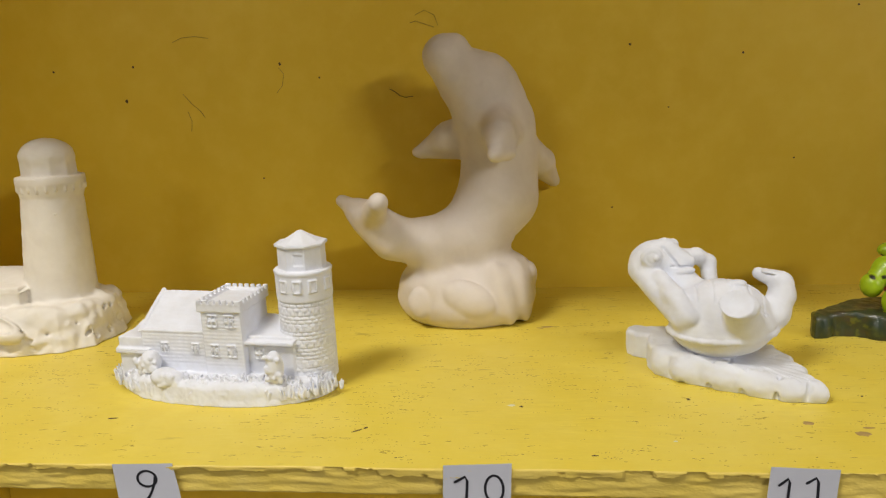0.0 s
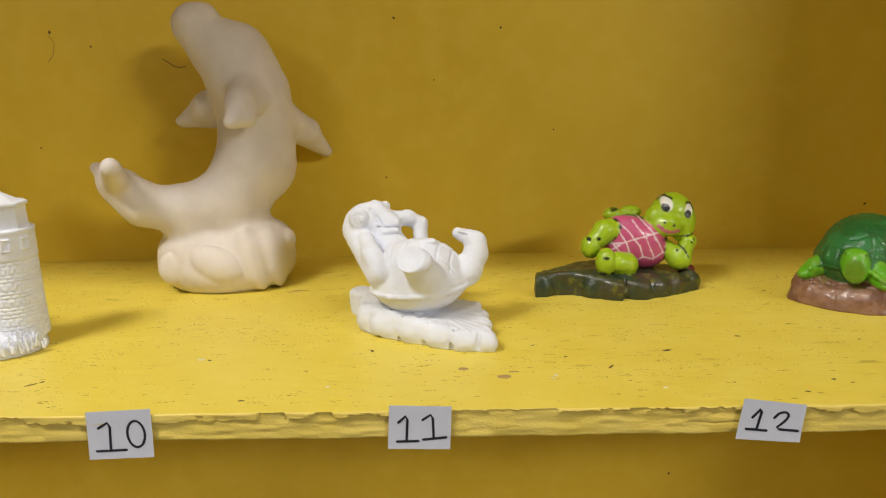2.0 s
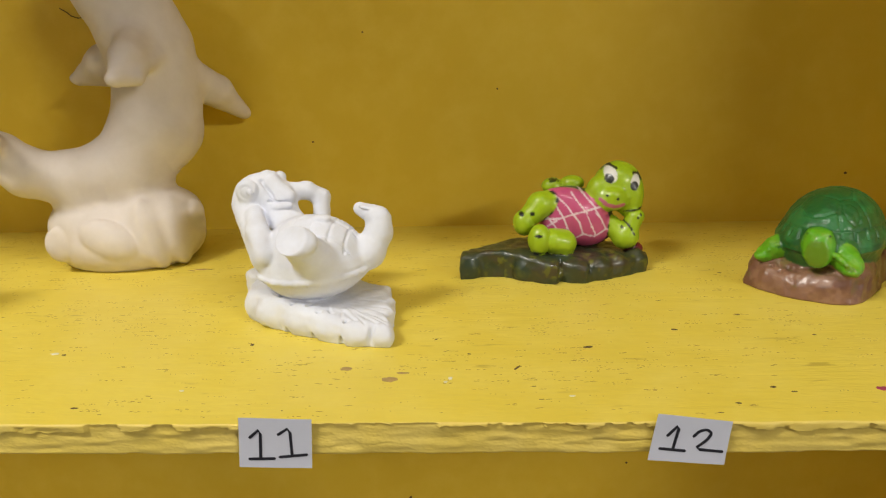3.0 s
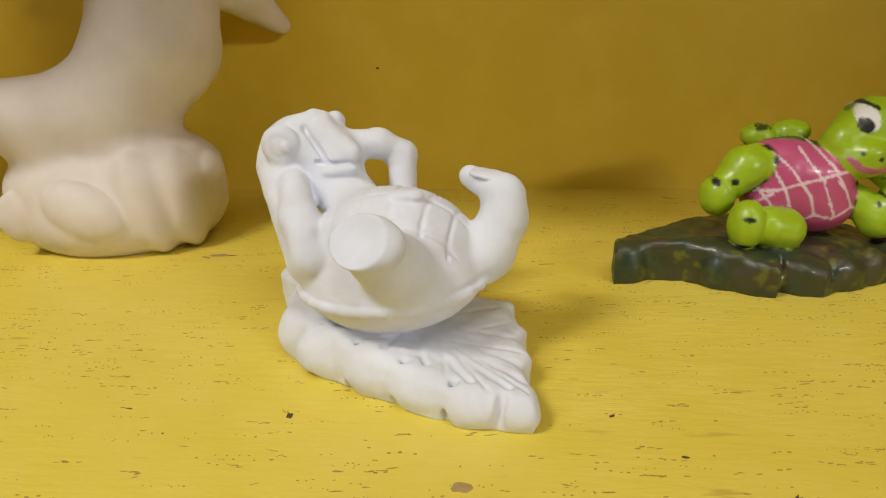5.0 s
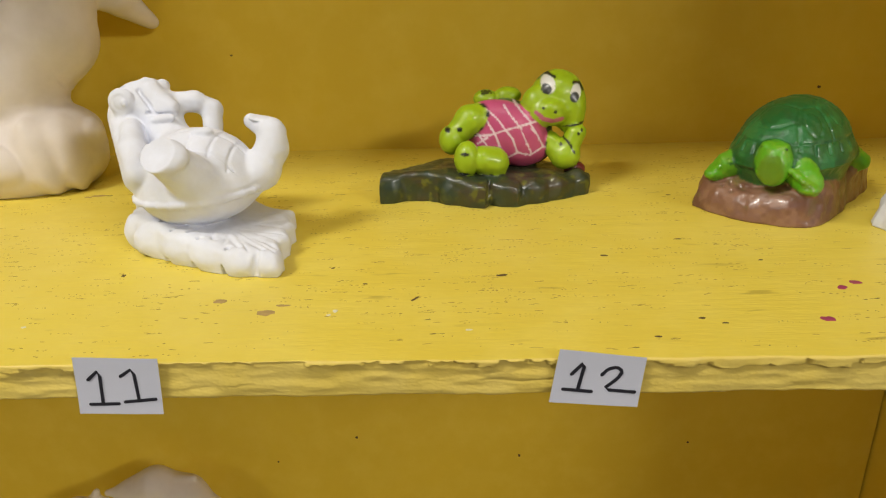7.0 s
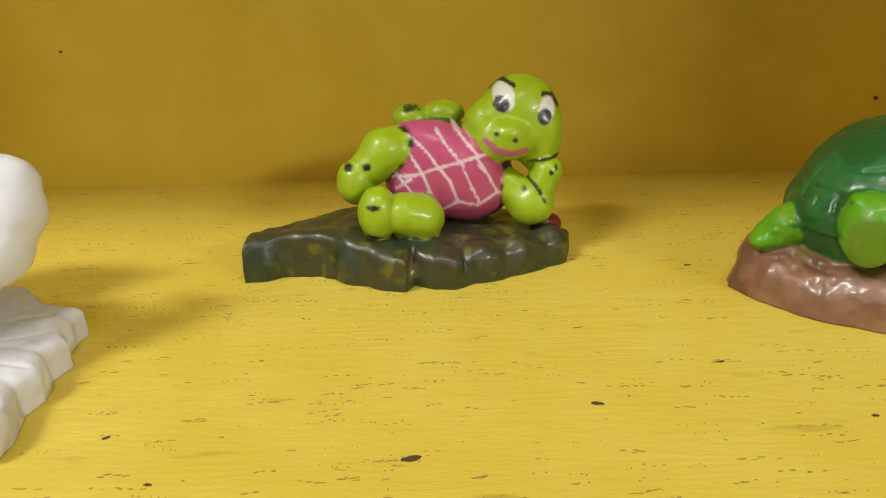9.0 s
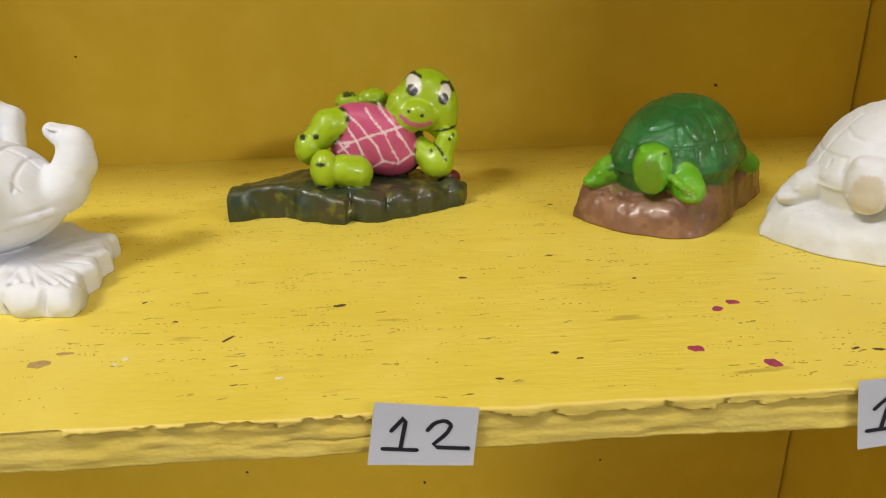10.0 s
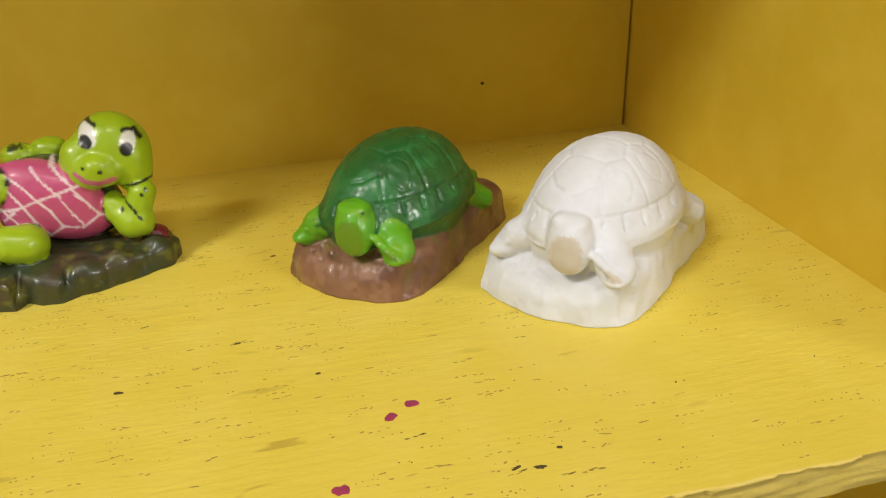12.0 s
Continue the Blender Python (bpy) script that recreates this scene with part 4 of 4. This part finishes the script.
def tall_lighthouse():
    c = Clay((-640, 195, -3), (-378, 372, 232), 1.3, (0.77, 0.73, 0.67))
    outline = [(-392, 268), (-402, 240), (-424, 216), (-460, 204), (-520, 202), (-580, 212), (-622, 240), (-628, 290), (-600, 340), (-530, 360), (-450, 358), (-408, 330), (-394, 296)]
    c.slabform(outline, lambda x, y: 44 + 4 * np.clip((x + 520) / 100, 0, 1), 12, 4, 3.2, 16, taper=0.28)
    tx, ty = -453, 285
    c.limb((-461, ty, 30), (tx, ty, 168), 38.5, 30.5, 4)
    c.drum((tx, ty), 31, 34.5, 160, 174, 0, 1.5, 3)
    c.drum((tx, ty), 34.5, 34.5, 172, 181, 0, 2, 1)
    for n in range(22):
        a = n * 2 * math.pi / 22
        c.block((tx + 33.2 * math.cos(a), ty + 33.2 * math.sin(a), 168), (1.1, 1.6, 3.4), 0.5, math.degrees(a) + 90, 0.8)
    c.drum((tx, ty), 27, 26.5, 178, 203, 10, 1.5, 1)
    c.ell((tx, ty, 201), (27.5, 27.5, 20), 1.5)
    c.limb((-463, 248, 126), (-463, 247, 112), 1.2, 1.2, 1, cut=True)
    c.limb((-463, 248, 126), (-456, 248, 127), 1.2, 1.2, 1, cut=True)
    c.ell((-434, 256, 142), (2, 2, 1.5), 1)
    # keeper's house and a beached boat
    c.block((-540, 268, 44), (62, 30, 22), 2, 0, 3)
    c.block((-540, 268, 68), (66, 34, 8), 2, 0, 2, slope=0.25)
    for z in (46, 53):
        c.limb((-600, 237, z), (-492, 237, z), 0.7, 0.7, 1, cut=True)
    c.ell((-500, 214, 30), (48, 14, 15), 3, ry=8, rz=-14)
    c.ell((-500, 208, 38), (42, 10, 9), 2, ry=8, rz=-14, cut=True)
    for n in range(5):
        c.limb((-530 + n * 15, 214 - n * 2, 26), (-530 + n * 15, 204 - n * 2, 34), 0.8, 0.8, 1, cut=True)
    rng = random.Random(5)
    for _ in range(46):
        a = rng.uniform(-1.7, 0.5)
        x, y, z = -460 + 62 * math.cos(a), 275 + 66 * math.sin(a), rng.uniform(8, 42)
        c.limb((x, y, z), (x + rng.uniform(-14, 14), y + rng.uniform(-6, 6), z + rng.uniform(-10, 10)), 2.4, 1.0, 2.5, cut=True)
    c.roughen(0.4, 6)
    ob = c.cast("tall_lighthouse_figurine", (-500, 285, 0), M_BISQUE)
    return tagged(ob, "cream bisque lighthouse with keeper's house on a craggy rock", "figurine")


def low_dolphins():
    """Two small leaping dolphins on the shelf below."""
    z0 = LOWER * 1000
    c = Clay((-120, 330, z0 - 3), (160, 420, -370), 1.8, CREAM)
    c.ell((40, 376, z0 + 22), (80, 38, 30), 5)
    c.chain([(-30, 372, -408, 4), (2, 374, -406, 14), (28, 376, -402, 23), (62, 376, -420, 27), (92, 376, -456, 24), (98, 376, -510, 20), (70, 376, z0 + 30, 16)], 12)
    c.limb((60, 376, -396), (78, 380, -392), 8, 3, 5)
    c.chain([(-46, 374, -408, 4), (-52, 374, -424, 7), (-76, 374, -436, 14), (-84, 374, -480, 18), (-40, 376, z0 + 30, 22)], 10)
    c.limb((-52, 374, -424), (-34, 374, -420), 6, 3, 4)
    c.roughen(0.4, 9)
    ob = c.cast("dolphin_pair_figurine", (40, 376, z0), M_BISQUE, z0)
    return tagged(ob, "cream unpainted dolphin pair standing on the shelf below", "figurine")


for make in (dolphin, resting_turtle, painted_turtle, green_turtle, white_turtle, cottage_lighthouse, tall_lighthouse, low_dolphins):
    make()


# ---- number labels taped to the front edge ----
def ribbon(bm, pts, r, y):
    """A flat pen stroke with round ends through (x, z) points in millimetres, as one strip."""
    P = np.array(pts, float)
    if len(P) > 2:
        P = np.array([P[0]] + [q for a, b in zip(P[:-1], P[1:]) for q in (a * 0.8 + b * 0.2, a * 0.2 + b * 0.8)] + [P[-1]])
    d = np.gradient(P, axis=0)
    d /= np.linalg.norm(d, axis=1)[:, None] + 1e-9
    side = np.c_[-d[:, 1], d[:, 0]] * r
    caps = [(P[0] - d[0] * r * 0.8, side[0] * 0.5), (P[-1] + d[-1] * r * 0.8, side[-1] * 0.5)]
    rows = [caps[0]] + [(p, s * (1 + 0.12 * math.sin(3.1 * k))) for k, (p, s) in enumerate(zip(P, side))] + [caps[1]]
    pairs = []
    for p, s in rows:
        pairs.append([bm.verts.new((q[0] * 0.001, y(q[1]) + lift, q[1] * 0.001)) for lift in (0, 0.00008) for q in (p + s, p - s)])
    for a, b in zip(pairs[:-1], pairs[1:]):
        for i, j in ((0, 1), (1, 3), (3, 2), (2, 0)):
            bm.faces.new((a[i], b[i], b[j], a[j]))
    for q in (pairs[0], pairs[-1]):
        bm.faces.new((q[0], q[1], q[3], q[2]))


def arc(cx, cz, rx, rz, a0, a1, n=14):
    return [(cx + rx * math.cos(radians(a0 + (a1 - a0) * t / n)), cz + rz * math.sin(radians(a0 + (a1 - a0) * t / n))) for t in range(n + 1)]


def number_label(word, corners, digits, curl):
    """Paper with corners tl, tr, br, bl as (x, z) in millimetres; digits: pen strokes of each figure."""
    (ax, az), (bx, bz), (cx, cz), (dx, dz) = corners
    ox, oz = (ax + bx + cx + dx) / 4, (az + bz + cz + dz) / 4
    bm = bmesh.new()
    nu, nv = 12, 8
    sheets = []
    for back in (0, 1):
        rows = []
        for i in range(nu + 1):
            u = i / nu
            col = []
            for j in range(nv + 1):
                v = j / nv
                x = (ax * (1 - u) + bx * u) * (1 - v) + (dx * (1 - u) + cx * u) * v
                z = (az * (1 - u) + bz * u) * (1 - v) + (dz * (1 - u) + cz * u) * v
                y = -2.8 - (1.0 + curl) * v * v + 0.10 * math.sin(7 * u)
                col.append(bm.verts.new(((x - ox) * 0.001, (y + 0.12 * back) * 0.001, (z - oz) * 0.001)))
            rows.append(col)
        sheets.append(rows)
    for back, rows in enumerate(sheets):
        for i in range(nu):
            for j in range(nv):
                q = (rows[i][j], rows[i][j + 1], rows[i + 1][j + 1], rows[i + 1][j])
                bm.faces.new(q if not back else q[::-1])
    rim = [(i, 0) for i in range(nu)] + [(nu, j) for j in range(nv)] + [(i, nv) for i in range(nu, 0, -1)] + [(0, j) for j in range(nv, 0, -1)]
    for p, q in zip(rim, rim[1:] + rim[:1]):
        bm.faces.new((sheets[0][p[0]][p[1]], sheets[0][q[0]][q[1]], sheets[1][q[0]][q[1]], sheets[1][p[0]][p[1]]))
    bmesh.ops.recalc_face_normals(bm, faces=bm.faces)
    ob = mesh_object("number_label", bm, M_PAPER)
    ob.location = (ox * 0.001, 0, oz * 0.001)
    tagged(ob, f"white paper label with a handwritten {word}, taped to shelf edge", "label", "number labels")
    high, tall = (az + bz) / 2 - oz, (az + bz - cz - dz) / 2
    for strokes in digits:
        pen = bmesh.new()
        for n, line in enumerate(strokes):
            ribbon(pen, [(x - ox, z - oz) for x, z in line], 0.92, lambda z, n=n: -0.00305 - 0.00001 * n - (1.0 + curl) * 0.001 * max(0.0, (high - z) / tall + 0.03) ** 2)
        part("digit", pen, M_INK, ob, "black marker figure")


number_label("9", [(-242.9, 0.5), (-197.2, 1.8), (-192.4, -32.5), (-240.5, -35.7)],
             [[arc(-217.5, -10.5, 7.2, 6.2, 35, 395, 20), [(-211.0, -7.5), (-212.5, -15), (-216, -23), (-221.5, -30)]]], 0.2)
number_label("10", [(-1.5, 3.0), (45.7, 5.2), (44.5, -32.3), (-3.0, -34.0)],
             [[[(6.2, -9.5), (15.2, -4.2), (13.6, -26.8)], [(3.2, -27.3), (25.2, -26.4)]], [arc(33.4, -14.2, 6.3, 10.2, 70, 430, 22)]], 0.1)
number_label("11", [(216.5, 5.0), (260.6, 3.6), (258.7, -29.0), (214.2, -28.2)],
             [[[(222.3, -8.2), (229.2, -2.2), (227.8, -22.2)], [(221.0, -22.6), (236.3, -22.4)]],
              [[(239.7, -6.4), (247.0, -1.6), (247.2, -20.6)], [(239.6, -21.4), (256.2, -19.9)]]], 0.3)
number_label("12", [(465.1, 6.3), (508.6, 0.8), (505.4, -27.4), (460.2, -24.0)],
             [[[(471.2, -8.0), (478.2, -0.4), (474.6, -16.9)], [(467.0, -16.4), (481.6, -18.0)]],
              [[(486.5, -8.6), (489.5, -5.2), (494.0, -4.2), (496.8, -6.6), (494.5, -10.8), (487.2, -16.9), (503.5, -18.6)]]], 0.3)
number_label("13", [(670.6, 4.0), (715.2, 6.0), (719.2, -26.1), (676.1, -31.0)],
             [[[(680.0, -10.5), (686.6, -3.0), (684.6, -20.4)], [(678.4, -21.4), (697.8, -19.4)]],
              [[(698.2, -5.4), (702, -2.6), (707.2, -2.8), (708.2, -5.6), (702.3, -9.8), (708, -10.2), (710.6, -13.4), (708.0, -17.4), (703, -18.8), (699.6, -17.2)]]], 0.2)


# ---- wear on the paint: chips, drips, cracks, hairs ----
def blot(bm, x, y, rx, ry, turn, rng, up=0.00022, n=11):
    """A thin uneven flake lying on the shelf; millimetres."""
    ring = []
    for k in range(n):
        a = 2 * math.pi * k / n
        q = 1 + rng.uniform(-0.28, 0.28)
        u, v = turn_z(rx * q * math.cos(a), ry * q * math.sin(a), -turn)
        ring.append(((x + u) * 0.001, (y + v) * 0.001))
    top = [bm.verts.new((px, py, up)) for px, py in ring]
    low = [bm.verts.new((px, py, 0.00002)) for px, py in ring]
    bm.faces.new(top)
    for i in range(n):
        bm.faces.new((low[i - 1], low[i], top[i], top[i - 1]))


M_DRIP = plain("purple_red_paint", (0.36, 0.045, 0.12), 0.35, 0.2, 200)
M_CHIP = plain("bare_tan_wood", (0.42, 0.28, 0.10), 0.8, 0.2, 150)
M_DARK = plain("dark_grime", (0.09, 0.055, 0.02), 0.8, 0.3, 150)
M_BROWN = plain("crack_shade_and_bristle_brown", (0.42, 0.29, 0.055), 0.8, 0.3, 150)
M_FLECK = plain("white_paint_fleck", (0.75, 0.72, 0.55), 0.6, 0.1, 150)


def spots(name, label, material, rows, kind=""):
    rng = random.Random(len(rows))
    for x, y, rx, ry, turn in rows:
        bm = bmesh.new()
        blot(bm, 0, 0, rx * 0.85, ry * 0.85, turn, rng)
        ob = mesh_object(name, bm, material)
        ob.location = (x * 0.001, y * 0.001, 0)
        tagged(ob, label, "paint mark", name + "s on the shelf")


spots("paint_drip", "dried purple-red paint drip on the yellow shelf", M_DRIP,
      [(643.5, 77, 3.9, 3.2, 20), (655, 83.5, 4.0, 3.2, 0), (616, 37, 4.2, 3.4, -10), (646, 21, 4.2, 3.8, -40)])
spots("paint_chip", "tan patch of bare wood where paint has chipped", M_CHIP,
      [(301, 54, 6.0, 4.4, -10), (269, 70, 4.6, 3.2, 0), (309, 63, 5.0, 1.6, 5), (86, 292, 7.5, 2.4, 8), (78, 288, 5, 1.6, -20), (-40, 300, 6, 4, 0)])
spots("grime_spot", "dark grime speck stuck on the yellow shelf", M_DARK,
      [(442, 102, 4.2, 1.9, 5), (388, 70, 1.1, 4.2, -35), (191, 111, 1.9, 2.2, 0), (54, 96, 1.8, 1.4, 0), (549, 40, 2.2, 1.2, 0), (512, 132, 3.6, 1.1, -12), (-74, 52, 5.5, 0.9, 38), (-68, 57, 2.2, 1.2, 60),
       (-284, 70, 5.0, 1.0, 6), (104, 18, 3.0, 1.0, 0), (690, 30, 2.4, 0.9, 20), (700, 28, 3.0, 1.2, -10), (712, 37, 1.4, 1.0, 0), (560, 34, 2.4, 0.8, 0), (520, 20, 2.2, 1.0, 0), (95, 292, 4.0, 0.7, 5),
       (570, 160, 2.4, 0.8, 10), (590, 262, 2.2, 1.0, 0), (355, 92, 2.0, 0.8, 0), (330, 118, 1.8, 0.9, 30), (612, 120, 1.8, 0.8, 0)])
spots("paint_fleck", "pale fleck of dried paint on the yellow shelf", M_FLECK,
      [(46, 98, 3.4, 1.8, 10), (342, 55, 2.2, 2.0, 0), (339, 50, 1.6, 1.4, 0), (420, 30, 2.0, 1.2, 0), (165, 40, 2.2, 1.2, 0)])


def crack_field(name, material, count, seed, label):
    """Short cracks and specks along the grain, too many to count."""
    rng = random.Random(seed)
    bm = bmesh.new()
    for _ in range(count):
        x = rng.uniform(LEFT * 1000 + 10, RIGHT * 1000 - 10)
        y = rng.uniform(4, BACK * 1000 - 20)
        near = noise.noise((x * 0.006, y * 0.02, seed))
        if near < rng.uniform(-0.6, 0.5):
            continue
        long = rng.choice((0.3, 0.4, 0.5, 0.7, 0.9, 1.3, 2.2)) * rng.uniform(0.7, 1.4)
        run = rng.randint(1, 4) if long < 2 else 1
        for k in range(run):
            blot(bm, x + k * rng.uniform(1.5, 5), y + rng.uniform(-0.7, 0.9), long, rng.uniform(0.2, 0.48), rng.gauss(4, 9), rng, 0.0001, 7)
    ob = mesh_object(name, bm, material)
    return tagged(ob, label, "cracks", kind="stuff")


# brown dashes draw the cracks and the shade inside soft dents in the paint
crack_field("paint_cracks", M_BROWN, 7600, 21, "fine brown cracks and shaded dents along the grain of yellow paint")
crack_field("dirt_specks", M_DARK, 130, 22, "small dark specks scattered over the yellow shelf")


def wall_fleck(x, z, r, rng, bm):
    n = 8
    ring = [(x + r * rng.uniform(0.6, 1.3) * math.cos(2 * math.pi * k / n), z + r * rng.uniform(0.6, 1.3) * math.sin(2 * math.pi * k / n)) for k in range(n)]
    f = [bm.verts.new((a * 0.001, BACK - 0.0005, b * 0.001)) for a, b in ring]
    g = [bm.verts.new((a * 0.001, BACK - 0.00002, b * 0.001)) for a, b in ring]
    bm.faces.new(f)
    for i in range(n):
        bm.faces.new((g[i - 1], g[i], f[i], f[i - 1]))


def hair(name, pts, r, material, label):
    cu = bpy.data.curves.new(name, "CURVE")
    cu.dimensions, cu.bevel_depth, cu.bevel_resolution = "3D", r * 0.001, 1
    sp = cu.splines.new("POLY")
    sp.points.add(len(pts) - 1)
    for p, (x, z) in zip(sp.points, pts):
        p.co = (x * 0.001, BACK - r * 0.001, z * 0.001, 1)
    cu.materials.append(material)
    return tagged(new(name, cu), label, "bristle", "bristles in the wall paint")


rng = random.Random(9)
for x, z, r in ((-536, 296, 2.0), (-428, 298, 2.4), (-187, 276, 2.2), (193, 300, 2.6), (324, 285, 2.0), (449, 333, 1.8), (-442, 256, 3.0), (-270, 152, 1.8), (791, 56, 2.6), (175, 104, 1.8), (271, -384, 2.6),
                (483, -414, 2.8), (163, -422, 2.0), (-236, 294, 2.8), (560, -330, 2.2), (700, -395, 2.0), (240, 225, 1.6), (390, 160, 1.5)):
    bm = bmesh.new()
    wall_fleck(0, 0, r * 0.7, rng, bm)
    ob = mesh_object("wall_fleck", bm, M_DARK)
    ob.location = (x * 0.001, 0, z * 0.001)
    tagged(ob, "dark fleck stuck in the yellow wall paint", "paint mark", "flecks on the wall")
LABEL = "paint brush bristle caught in the yellow wall paint"
hair("bristle", [(-99, 259), (-92, 255), (-86, 250), (-79, 248), (-70, 249)], 0.45, M_DARK, LABEL)
hair("bristle", [(-70, 336), (-63, 338), (-52, 334), (-41, 330)], 0.5, M_BROWN, LABEL)
hair("bristle", [(-63, 345), (-52, 350), (-40, 344), (-36, 332)], 0.4, M_BROWN, LABEL)
hair("bristle", [(-372, 326), (-360, 331), (-342, 332), (-325, 329)], 0.4, M_BROWN, LABEL)
hair("bristle", [(-366, 262), (-356, 250), (-345, 240), (-340, 232)], 0.45, M_BROWN, LABEL)
hair("bristle", [(-238, 290), (-232, 282), (-235, 268), (-243, 259)], 0.4, M_BROWN, LABEL)
hair("bristle", [(-362, 240), (-358, 228), (-360, 215)], 0.4, M_BROWN, LABEL)
